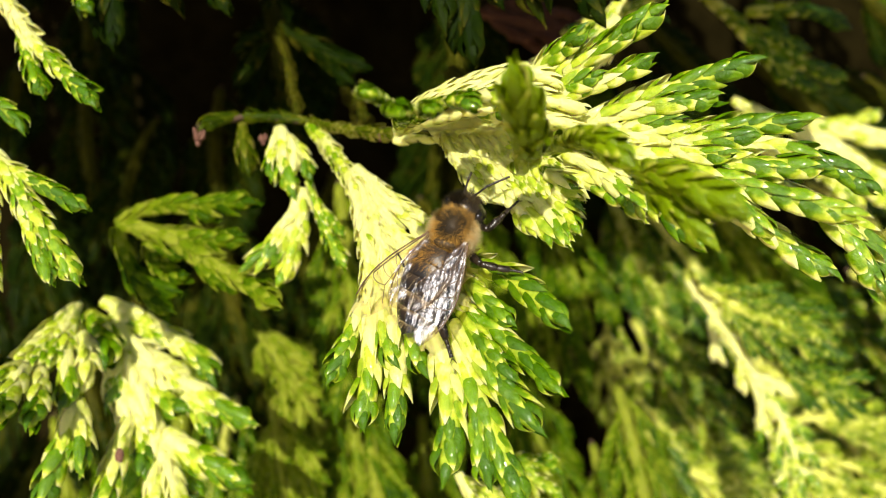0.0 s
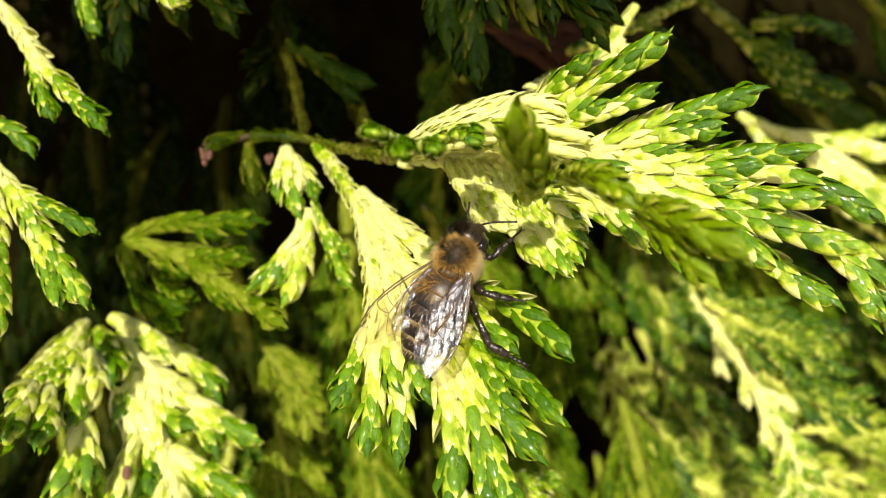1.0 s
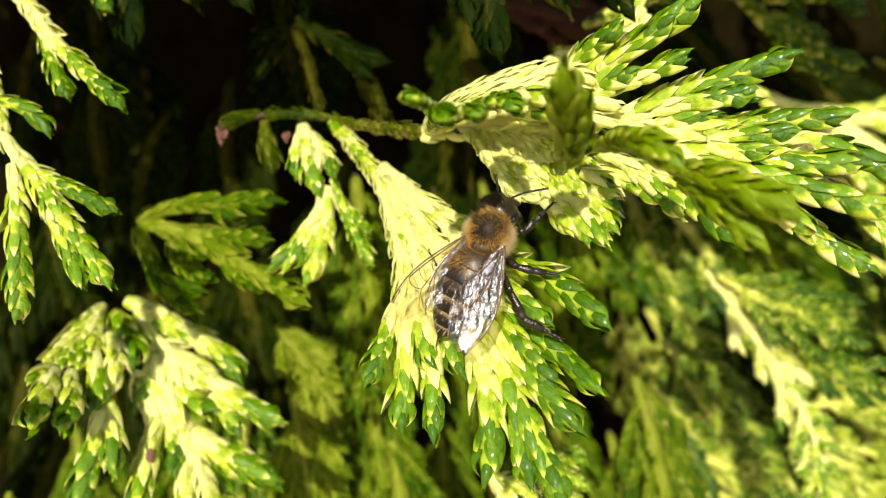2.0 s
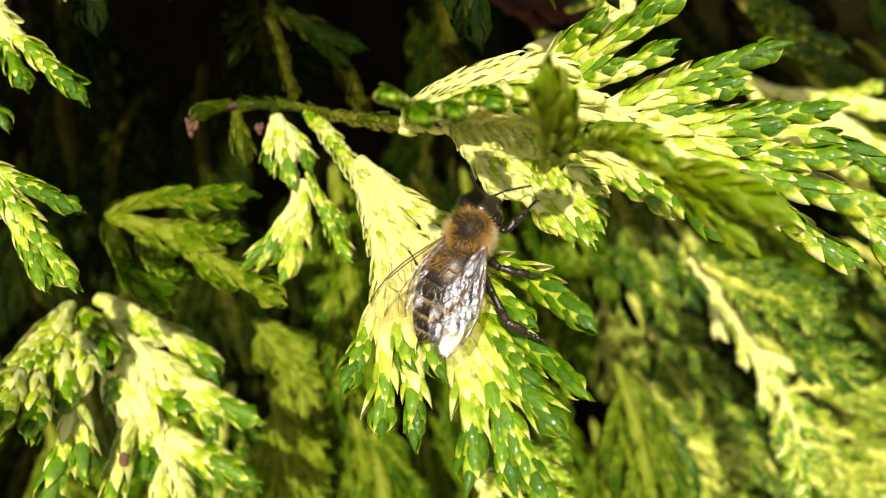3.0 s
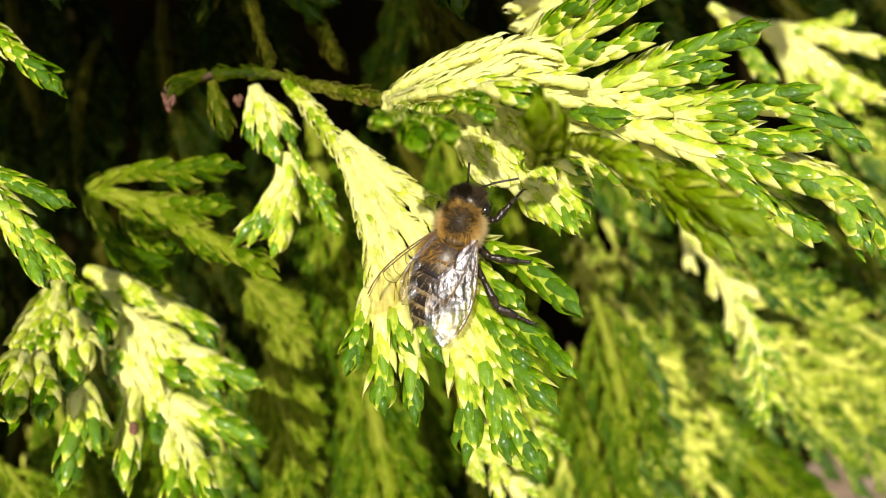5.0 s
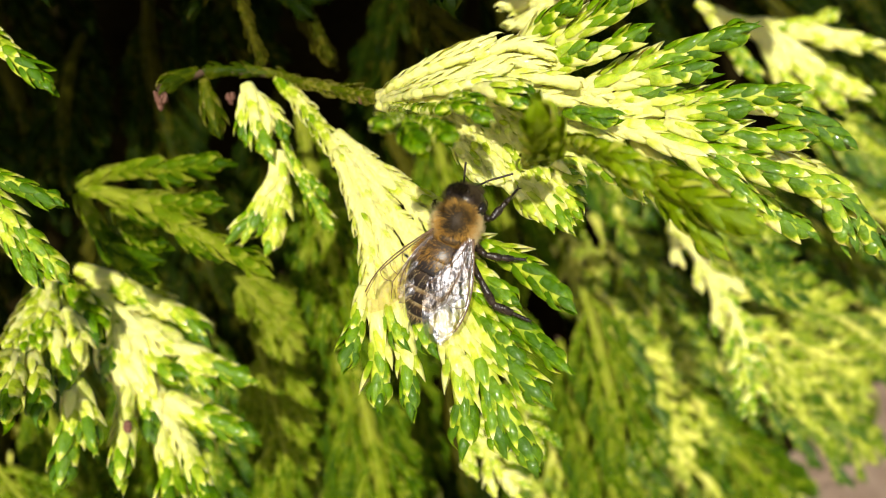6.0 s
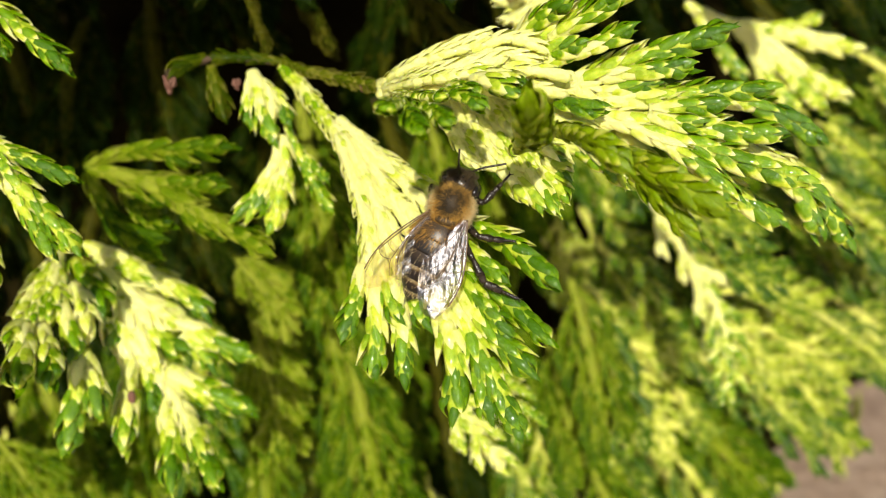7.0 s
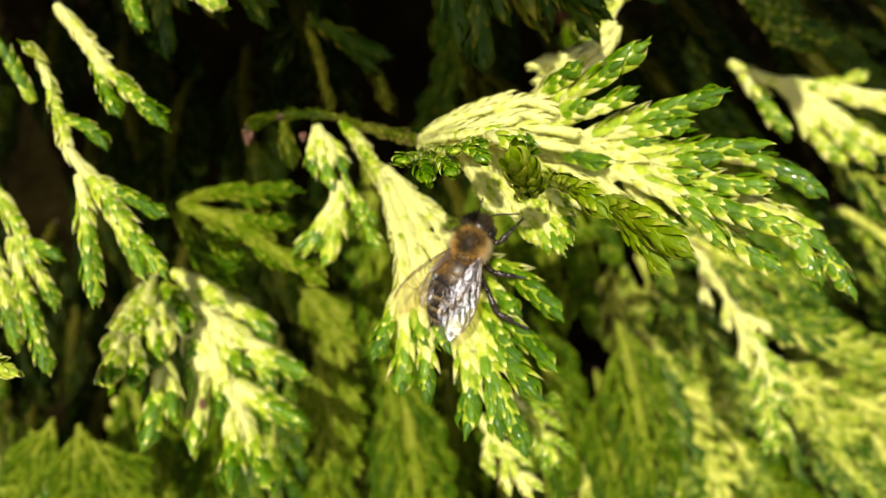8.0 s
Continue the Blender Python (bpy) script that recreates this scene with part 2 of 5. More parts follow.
def frond_mesh(name, twigs, mat, rnd):
    """Several twigs with all their leaves joined, for foliage deep in the hedge. twigs: (a, b, c, width, green at its foot, green at its tip) in millimetres, facing +z."""
    V, F, T, off = [], [], [], 0
    for a, b, c, width, g0, g1 in twigs:
        nodes, step = twig_nodes(a, b, c, width, (0, 0, 1), 0.6, 0.5)
        ring = [(p, turn, w * 0.8, h * 0.8) for p, turn, w, h, t in nodes]
        verts, faces = tube(ring, 5)
        V.append(np.array([tuple(v) for v in verts]) / 1000)
        F += [tuple(k + off for k in f) for f in faces]
        T += [g0 + (g1 - g0) * 0.5] * len(verts)
        off += len(verts)
        for form, roll, p, turn, size, yaw in leaves_along(nodes, step, g0, g1, rnd):
            vs, fs, ts = FORMS[form][1]
            r = np.array(turn @ Matrix.Rotation(roll, 3, "Y"))
            V.append((np.array(p) + (vs * np.array(size)) @ r.T) / 1000)
            F += [tuple(int(k) + off for k in f) for f in fs]
            T += list(ts)
            off += len(vs)
    return mesh_of(name, np.concatenate(V), F, mat, T)


# ---- ground and hedge ----
gm = bmesh.new()
bmesh.ops.create_grid(gm, x_segments=120, y_segments=120, size=1.0)
for v in gm.verts:
    r = math.hypot(v.co.x, v.co.y)
    k = 1.2 if r < 0.6 else 1.2 + (r - 0.6) * 160
    v.co = Vector((v.co.x * k, v.co.y * k, 0.012 * noise.noise(v.co * 14) * max(0, 1 - r / 0.5)))
me = bpy.data.meshes.new("ground")
gm.to_mesh(me)
gm.free()
me.materials.append(SOIL)
tagged(new("ground", me), "bare brownish soil under and beside the hedge", "ground", "", "structure")


HEDGE_AT, HEDGE_SIZE = Vector((-0.25, 0.60, 0.40)), Vector((0.95, 0.47, 0.60))  # the rounded hedge, in the world


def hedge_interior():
    """An added backing in the middle of the hedge; shade is put into its near-black colour."""
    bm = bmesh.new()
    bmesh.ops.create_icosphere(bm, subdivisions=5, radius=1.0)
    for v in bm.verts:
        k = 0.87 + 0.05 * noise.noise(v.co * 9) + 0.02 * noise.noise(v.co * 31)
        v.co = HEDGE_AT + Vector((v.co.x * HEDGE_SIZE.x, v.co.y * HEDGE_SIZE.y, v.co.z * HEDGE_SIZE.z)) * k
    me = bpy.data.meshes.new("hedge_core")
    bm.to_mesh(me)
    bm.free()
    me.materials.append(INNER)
    tagged(new("hedge_core", me), "near-black backing inside the hedge, shade put into its colour", "hedge", "", "structure")


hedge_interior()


# ---- the sprays near the bee, each from its base ----
bee_spray = spray("cream spray with fresh green tips that carries the bee", (-14.5, 73.0, 13.3), (-0.15, -0.93, 0.33))
twig(bee_spray, (-14.5, 73.0, 13.3), (-11.4, 69.0, 10.1), (-7.3, 61.0, 4.6), 2.3, 0.55, 0.3)
twig(bee_spray, (-8.7, 64.5, 6.9), (-6.5, 58.5, 0.5), (-6.0, 54.0, -6.8), 2.2, 0, 0.15)
twig(bee_spray, (-8.4, 65.0, 7.5), (-5.1, 58.0, 0.9), (-3.4, 53.5, -6.9), 1.9, 0, 0.1)
twig(bee_spray, (-9.1, 64.8, 7.3), (-6.4, 57.8, 0.6), (-4.8, 53.2, -7.2), 1.9, 0, 0.1)
twig(bee_spray, (-8.4, 65.0, 7.8), (-3.8, 58.0, 1.1), (0.1, 52.0, -7.2), 1.9, 0, 0.1)
twig(bee_spray, (-8.9, 64.8, 7.5), (-5.0, 57.8, 0.5), (-1.2, 51.8, -7.8), 1.9, 0, 0.1)
twig(bee_spray, (-8.3, 65.0, 7.9), (-2.6, 58.0, 2.1), (3.3, 52.5, -3.7), 1.9, 0, 0.15)
twig(bee_spray, (-8.8, 64.8, 7.4), (-3.6, 57.8, 1.1), (2.2, 52.2, -4.7), 1.9, 0, 0.15)
twig(bee_spray, (-8.4, 65.0, 7.8), (-4.0, 60.5, 4.0), (2.1, 55.0, 0.1), 2.2, 0, 0.25)
twig(bee_spray, (-8.0, 63.0, 6.4), (-5.3, 57.5, 0.7), (-4.6, 55.0, -3.5), 1.77, 0, 0.1)
twig(bee_spray, (-8.6, 62.8, 6.3), (-6.5, 57.2, 0.4), (-5.9, 54.8, -3.7), 1.77, 0, 0.1)
twig(bee_spray, (-6.6, 55.0, -4.5), (-7.5, 53.0, -7.5), (-8.6, 51.5, -10.3), 2.39, 0.15, 1)
twig(bee_spray, (-5.8, 54.0, -5.3), (-5.8, 52.5, -9.6), (-6.2, 51.0, -13.8), 2.62, 0, 0.95)
twig(bee_spray, (-4.2, 53.5, -5.3), (-3.6, 52.0, -9.9), (-3.7, 50.5, -14.3), 2.51, 0, 0.95)
twig(bee_spray, (-5.1, 54.5, -3.6), (-4.6, 53.0, -6.6), (-3.5, 51.5, -9.2), 2.28, 0, 0.8)
twig(bee_spray, (-3.0, 53.0, -4.4), (-2.3, 52.0, -6.9), (-1.4, 51.0, -9.8), 2.28, 0.2, 1)
twig(bee_spray, (-1.0, 52.0, -6.0), (0.5, 49.5, -11.5), (-0.0, 48.0, -16.6), 2.96, 0, 0.95)
twig(bee_spray, (2.3, 49.6, -10.9), (2.7, 48.4, -14.1), (3.3, 47.6, -16.7), 2.39, 0.58, 0.95)
twig(bee_spray, (0.5, 52.0, -6.4), (3.0, 49.0, -12.0), (5.7, 46.5, -18.1), 2.74, 0.18, 0.9)
twig(bee_spray, (0.7, 52.0, -5.6), (3.7, 49.0, -9.3), (6.8, 47.0, -12.8), 2.51, 0.33, 1)
twig(bee_spray, (0.3, 53.5, -4.0), (4.5, 51.0, -6.7), (8.3, 46.4, -10.2), 2.51, 0.38, 1)
twig(bee_spray, (1.6, 52.0, -5.1), (2.6, 50.5, -6.7), (3.8, 49.5, -8.4), 2.28, 0.48, 1)
twig(bee_spray, (0.7, 54.5, -1.3), (5.0, 51.3, -2.1), (9.0, 47.0, -5.9), 2.62, 0.38, 1)
twig(bee_spray, (2.0, 53.0, -2.6), (3.7, 51.5, -4.2), (5.5, 50.5, -5.8), 2.28, 0.6, 1)
twig(bee_spray, (2.4, 51.0, -6.3), (3.9, 49.0, -8.1), (4.9, 48.5, -10.1), 2.28, 0.58, 1)

upper_spray = spray("broad cream spray with green finger tips above the bee", (-5.0, 64.0, 10.7), (0.05, -0.9, 0.42))
twig(upper_spray, (-4.4, 63.0, 10.9), (3.7, 58.0, 11.2), (10.4, 55.0, 10.0), 2.04, 0, 0)
twig(upper_spray, (-4.4, 62.8, 10.2), (3.7, 57.8, 9.7), (10.3, 54.8, 8.4), 2.04, 0, 0)
twig(upper_spray, (-1.3, 61.0, 11.3), (5.3, 57.0, 12.6), (10.2, 55.0, 13.4), 2.04, 0, 0.05)
twig(upper_spray, (-1.1, 60.8, 10.6), (5.6, 56.8, 11.2), (10.5, 54.8, 11.8), 2.04, 0, 0.05)
twig(upper_spray, (2.3, 59.0, 11.2), (8.7, 56.0, 10.6), (14.3, 54.0, 9.6), 2.04, 0, 0)
twig(upper_spray, (2.2, 58.8, 10.5), (8.6, 55.8, 9.1), (14.1, 53.8, 8.0), 2.04, 0, 0)
twig(upper_spray, (3.7, 58.0, 9.6), (9.9, 55.0, 8.7), (15.3, 53.0, 8.3), 1.9, 0, 0)
twig(upper_spray, (3.6, 57.8, 8.9), (9.8, 54.8, 7.4), (15.1, 52.8, 6.8), 1.9, 0, 0)
twig(upper_spray, (5.5, 57.0, 11.9), (11.1, 54.0, 14.9), (17.4, 52.0, 19.0), 2.8, 0, 0.85)
twig(upper_spray, (6.8, 56.0, 13.6), (9.0, 54.0, 15.6), (11.2, 52.0, 17.2), 2.3, 0.1, 1)
twig(upper_spray, (7.6, 55.0, 12.0), (10.1, 53.5, 13.0), (12.6, 52.0, 13.3), 2.2, 0.1, 1)
twig(upper_spray, (9.7, 54.0, 14.0), (12.4, 52.0, 15.4), (14.3, 50.5, 16.9), 2.3, 0.1, 0.95)
twig(upper_spray, (10.2, 54.0, 12.2), (13.4, 52.5, 13.4), (16.0, 51.5, 14.7), 2.2, 0.05, 0.9)
twig(upper_spray, (7.7, 55.5, 10.9), (9.7, 54.0, 12.2), (12.1, 53.0, 13.1), 2, 0.1, 0.9)
twig(upper_spray, (9.1, 55.5, 9.3), (16.6, 53.0, 12.0), (23.9, 50.5, 14.4), 2.6, 0, 0.95)
twig(upper_spray, (13.8, 54.0, 10.8), (17.4, 52.0, 11.2), (20.9, 50.5, 11.2), 2.3, 0.05, 0.95)
twig(upper_spray, (11.7, 55.0, 8.8), (19.3, 52.0, 9.1), (27.2, 49.0, 9.4), 2.5, 0, 0.9)
twig(upper_spray, (13.8, 54.0, 9.3), (16.2, 53.0, 10.0), (18.8, 52.0, 9.8), 2, 0.2, 0.9)
twig(upper_spray, (17.6, 52.0, 8.1), (20.4, 50.5, 8.3), (23.2, 49.5, 8.1), 2.2, 0.05, 0.9)
twig(upper_spray, (17.4, 51.5, 7.6), (19.2, 50.0, 7.0), (21.1, 49.0, 6.9), 2.1, 0.1, 0.95)
twig(upper_spray, (12.0, 54.0, 8.1), (20.2, 51.0, 6.6), (27.6, 48.5, 5.8), 2.6, 0, 0.85)
twig(upper_spray, (13.2, 53.5, 7.6), (20.9, 49.5, 5.0), (28.3, 45.5, 1.9), 2.7, 0, 0.8)
twig(upper_spray, (16.1, 51.5, 6.5), (20.0, 48.5, 3.9), (22.8, 46.5, 0.6), 2.2, 0, 0.85)
twig(upper_spray, (9.7, 54.0, 7.7), (12.6, 51.0, 5.1), (14.5, 49.0, 2.1), 2.2, 0, 0.6)
twig(upper_spray, (12.2, 53.0, 7.1), (15.2, 50.0, 3.8), (18.0, 47.0, -0.0), 2.4, 0, 0.85)
twig(upper_spray, (-0.0, 59.0, 10.0), (1.4, 55.1, 6.8), (3.3, 52.5, 3.6), 1.62, 0.05, 0.2, (-0.3, -0.9, 0.3))
twig(upper_spray, (0.8, 58.6, 9.8), (2.2, 54.8, 6.6), (4.1, 52.2, 3.5), 1.62, 0.057, 0.23, (-0.3, -0.9, 0.3))
twig(upper_spray, (1.6, 58.1, 9.7), (3.0, 54.4, 6.5), (4.9, 51.8, 3.4), 1.62, 0.063, 0.26, (-0.3, -0.9, 0.3))
twig(upper_spray, (2.4, 57.7, 9.6), (3.8, 54.0, 6.4), (5.6, 51.5, 3.3), 1.62, 0.07, 0.28, (-0.3, -0.9, 0.3))
twig(upper_spray, (3.2, 57.2, 9.4), (4.7, 53.6, 6.3), (6.3, 51.2, 3.3), 1.62, 0.077, 0.31, (-0.3, -0.9, 0.3))
twig(upper_spray, (4.0, 56.8, 9.3), (5.4, 53.2, 6.3), (7.1, 50.8, 3.3), 1.62, 0.083, 0.34, (-0.3, -0.9, 0.3))
twig(upper_spray, (4.8, 56.3, 9.2), (6.2, 52.8, 6.3), (7.8, 50.5, 3.4), 1.62, 0.09, 0.37, (-0.3, -0.9, 0.3))
twig(upper_spray, (5.5, 55.9, 9.0), (7.0, 52.4, 6.3), (8.5, 50.2, 3.5), 1.62, 0.097, 0.39, (-0.3, -0.9, 0.3))
twig(upper_spray, (6.3, 55.4, 8.9), (7.8, 52.0, 6.3), (9.2, 49.8, 3.6), 1.62, 0.1, 0.42, (-0.3, -0.9, 0.3))
twig(upper_spray, (7.0, 55.0, 8.8), (8.5, 51.6, 6.3), (9.8, 49.5, 3.8), 1.62, 0.11, 0.45, (-0.3, -0.9, 0.3))
twig(upper_spray, (4.9, 51.5, 3.7), (6.1, 50.5, 2.2), (6.7, 50.0, 1.1), 1.95, 0.2, 0.5, (-0.3, -0.9, 0.3))
twig(upper_spray, (5.8, 51.0, 3.6), (7.2, 49.8, 1.8), (7.8, 49.2, 0.5), 1.95, 0.2, 0.6, (-0.3, -0.9, 0.3))
twig(upper_spray, (7.0, 50.5, 3.6), (8.2, 49.2, 1.8), (8.8, 48.5, 0.2), 1.95, 0.2, 0.7, (-0.3, -0.9, 0.3))
twig(upper_spray, (7.9, 50.0, 3.8), (9.0, 49.0, 2.3), (9.5, 48.5, 1.2), 1.95, 0.2, 0.8, (-0.3, -0.9, 0.3))
twig(upper_spray, (8.3, 50.0, 4.5), (9.3, 49.2, 3.7), (9.8, 48.8, 2.6), 1.95, 0.2, 0.95, (-0.3, -0.9, 0.3))
twig(upper_spray, (7.6, 50.5, 5.6), (8.9, 49.8, 4.8), (9.8, 49.3, 3.7), 1.95, 0.2, 0.9, (-0.3, -0.9, 0.3))
twig(upper_spray, (-3.9, 59.0, 10.8), (-0.8, 56.0, 12.5), (5.3, 55.0, 14.1), 1.97, 0, 0.05, (0.0, -0.5, 0.87))
twig(upper_spray, (-3.7, 58.8, 10.2), (-0.4, 55.8, 11.2), (5.8, 54.8, 12.8), 1.97, 0, 0.05, (0.0, -0.5, 0.87))
twig(upper_spray, (-2.5, 57.5, 11.5), (1.0, 56.0, 13.4), (5.8, 55.5, 14.8), 1.9, 0, 0.05, (0.0, -0.5, 0.87))
twig(upper_spray, (-2.2, 57.2, 10.9), (1.5, 55.8, 12.2), (6.3, 55.2, 13.5), 1.9, 0, 0.05, (0.0, -0.5, 0.87))
twig(upper_spray, (-3.8, 58.0, 10.5), (0.3, 52.0, 11.5), (6.1, 52.0, 12.5), 1.97, 0, 0.05, (0.0, -0.5, 0.87))
twig(upper_spray, (-3.7, 57.8, 9.9), (0.6, 51.8, 10.3), (6.4, 51.8, 11.0), 1.97, 0, 0.05, (0.0, -0.5, 0.87))
twig(upper_spray, (-3.8, 57.0, 10.3), (-0.4, 51.0, 10.9), (4.4, 50.0, 11.5), 1.7, 0.12, 0.3, (0.0, -0.5, 0.87))
twig(upper_spray, (3.4, 55.0, 13.2), (6.8, 54.0, 14.0), (9.5, 53.0, 12.4), 1.9, 0, 0.05, (0.0, -0.5, 0.87))
twig(upper_spray, (3.3, 54.8, 12.6), (6.6, 53.8, 12.7), (9.3, 52.8, 11.0), 1.9, 0, 0.05, (0.0, -0.5, 0.87))
twig(upper_spray, (3.0, 52.0, 11.4), (7.2, 52.0, 11.5), (11.7, 53.0, 10.6), 1.9, 0, 0.05, (0.0, -0.5, 0.87))
twig(upper_spray, (2.9, 51.8, 10.8), (7.0, 51.8, 10.2), (11.4, 52.8, 9.2), 1.9, 0, 0.05, (0.0, -0.5, 0.87))
twig(upper_spray, (-3.8, 56.0, 9.9), (-1.7, 49.0, 9.6), (-0.1, 44.0, 9.5), 1.6, 0.3, 0.7, (0.0, -0.5, 0.87))
twig(upper_spray, (-3.5, 56.0, 9.8), (-2.9, 49.0, 9.3), (-2.3, 43.0, 8.8), 1.6, 0.3, 0.7, (0.0, -0.5, 0.87))
twig(upper_spray, (-3.1, 45.0, 9.3), (-2.7, 40.0, 8.3), (-2.3, 37.5, 7.4), 1.9, 0.6, 0.95, (0.0, -0.5, 0.87))
twig(upper_spray, (-1.7, 44.0, 9.0), (-1.0, 40.5, 8.4), (-0.5, 38.5, 7.8), 1.8, 0.6, 0.95, (0.0, -0.5, 0.87))
twig(upper_spray, (-3.3, 43.0, 9.2), (-3.9, 40.0, 9.0), (-4.6, 38.5, 8.9), 1.7, 0.6, 0.95, (0.0, -0.5, 0.87))
twig(upper_spray, (0.0, 46.0, 9.9), (1.2, 43.0, 9.4), (2.0, 41.5, 8.6), 1.8, 0.6, 0.95, (0.0, -0.5, 0.87))
twig(upper_spray, (0.5, 47.0, 10.3), (1.4, 45.0, 10.1), (2.2, 43.5, 9.6), 1.7, 0.6, 0.95, (0.0, -0.5, 0.87))
twig(upper_spray, (2.5, 48.0, 10.8), (3.7, 46.0, 10.3), (5.6, 44.5, 9.1), 2.2, 0.1, 0.9, (0.0, -0.5, 0.87))
twig(upper_spray, (3.8, 49.0, 11.2), (5.1, 47.5, 10.7), (6.0, 46.5, 10.0), 1.9, 0.1, 0.9, (0.0, -0.5, 0.87))
twig(upper_spray, (24.0, 56.0, 8.8), (29.6, 55.0, 7.6), (34.9, 54.0, 4.2), 2.6, 0.2, 0.95)
twig(upper_spray, (25.7, 53.0, 4.6), (30.1, 52.0, 1.9), (33.3, 51.0, -4.1), 2.8, 0.05, 0.8)
twig(upper_spray, (30.0, 53.0, 3.4), (33.8, 53.0, 0.1), (36.8, 52.0, -5.5), 2.5, 0.25, 0.95)
twig(upper_spray, (21.7, 52.0, 3.9), (25.6, 51.0, 0.5), (29.1, 50.0, -1.9), 2.6, 0.1, 0.9)
twig(upper_spray, (25.0, 52.5, 5.7), (27.3, 51.0, 3.6), (29.9, 50.0, 2.1), 2.4, 0, 0.5)
twig(upper_spray, (15.9, 54.0, 6.3), (18.1, 52.0, 3.6), (20.2, 51.0, 2.2), 2.6, 0, 0.7)
twig(upper_spray, (19.2, 52.5, 5.8), (21.7, 51.0, 3.2), (23.9, 50.0, 2.0), 2.6, 0, 0.7)
twig(upper_spray, (8.9, 53.5, 6.0), (11.8, 52.0, 4.9), (13.8, 50.5, 3.2), 2.6, 0.05, 0.7)
twig(upper_spray, (9.9, 53.0, 8.9), (11.9, 51.5, 8.4), (13.3, 50.5, 8.1), 2.4, 0.9, 1)
twig(upper_spray, (2.9, 52.0, 10.6), (5.1, 50.0, 10.1), (6.5, 48.5, 9.6), 2.5, 0.4, 0.95)

front_spray = spray("dark green shoots standing out before the upper spray", (7.2, 49.0, 6.6), (0.05, -0.93, -0.3), True, FRONT_LEAF)
twig(front_spray, (5.5, 47.0, 5.5), (4.4, 39.0, 7.4), (3.7, 36.0, 9.4), 2.5, 0.75, 0.95)
twig(front_spray, (6.0, 46.0, 5.8), (5.4, 40.0, 7.0), (4.4, 37.0, 9.0), 2.3, 0.75, 0.95)
twig(front_spray, (7.4, 49.0, 7.1), (8.6, 41.0, 6.5), (10.3, 38.0, 4.9), 2.4, 0.7, 0.95)
twig(front_spray, (7.9, 47.0, 7.0), (8.4, 41.0, 6.9), (9.7, 38.5, 5.9), 2.0, 0.7, 0.95)
twig(front_spray, (12.1, 44.0, 5.2), (13.7, 38.5, 3.6), (16.1, 36.5, 1.9), 2.4, 0.75, 0.95)
twig(front_spray, (12.5, 44.0, 5.5), (13.2, 40.0, 4.7), (14.4, 38.0, 3.9), 1.9, 0.75, 0.95)
twig(front_spray, (12.4, 43.0, 4.3), (13.7, 39.5, 2.3), (15.2, 38.5, 0.3), 2.1, 0.75, 0.95)

left_low_spray = spray("yellow-green spray fanning downwards, one twig with a brown spot", (-40.5, 78.0, -5.5), (0.1, -0.9, 0.43))
twig(left_low_spray, (-41.6, 77.0, -6.4), (-42.0, 72.0, -9.0), (-41.8, 66.0, -11.7), 2.7, 0.24, 0.5)
twig(left_low_spray, (-41.6, 77.0, -6.4), (-41.3, 72.0, -9.0), (-40.2, 66.0, -11.7), 2.7, 0.24, 0.5)
twig(left_low_spray, (-41.6, 77.0, -6.4), (-40.6, 72.0, -9.0), (-38.9, 67.0, -12.0), 2.7, 0.24, 0.5)
twig(left_low_spray, (-41.6, 77.0, -6.4), (-39.9, 72.0, -9.0), (-37.8, 68.0, -12.3), 2.7, 0.24, 0.5)
twig(left_low_spray, (-41.6, 66.5, -11.2), (-41.4, 64.5, -11.6), (-40.9, 63.0, -12.3), 2.4, 0.2, 0.7)
twig(left_low_spray, (-40.9, 66.5, -11.5), (-39.6, 62.0, -13.3), (-38.2, 58.0, -15.2), 3.3, 0.1, 0.8)
twig(left_low_spray, (-39.8, 67.0, -12.0), (-37.7, 63.0, -13.9), (-36.5, 60.0, -15.8), 3.3, 0.1, 0.9)
twig(left_low_spray, (-38.6, 69.5, -10.6), (-37.1, 67.0, -13.1), (-36.5, 65.5, -15.5), 3, 0.1, 0.95)
twig(left_low_spray, (-36.4, 67.0, -14.9), (-36.4, 64.5, -19.6), (-37.3, 62.0, -24.5), 3.6, 0.1, 0.95)
twig(left_low_spray, (-35.9, 67.0, -15.6), (-34.7, 65.0, -18.5), (-34.3, 64.0, -21.4), 3, 0.3, 0.95)
twig(left_low_spray, (-38.3, 72.0, -9.0), (-36.4, 69.5, -11.3), (-36.3, 67.0, -14.9), 3, 0.12, 0.3)
twig(left_low_spray, (-39.4, 76.0, -7.2), (-36.6, 72.5, -9.5), (-34.5, 70.0, -12.2), 3.8, 0.55, 1)
twig(left_low_spray, (-38.6, 75.5, -7.5), (-36.3, 74.0, -9.5), (-34.9, 72.5, -11.8), 3, 0.5, 1)
twig(left_low_spray, (-39.6, 79.0, -6.1), (-32.8, 77.0, -8.7), (-28.0, 75.5, -11.5), 3.3, 0.3, 0.35)
twig(left_low_spray, (-38.3, 78.5, -7.4), (-34.0, 77.0, -9.1), (-30.0, 76.0, -10.5), 2.8, 0.3, 0.6)
twig(left_low_spray, (-29.9, 76.0, -10.1), (-26.8, 75.0, -12.3), (-25.3, 74.5, -14.8), 3.4, 0.3, 1)
twig(left_low_spray, (-37.7, 77.0, -8.6), (-31.8, 74.5, -12.1), (-27.0, 73.0, -14.7), 3.4, 0.05, 0.1)
twig(left_low_spray, (-36.4, 76.0, -10.4), (-32.1, 74.0, -13.4), (-28.7, 73.5, -15.0), 3, 0.05, 0.15)
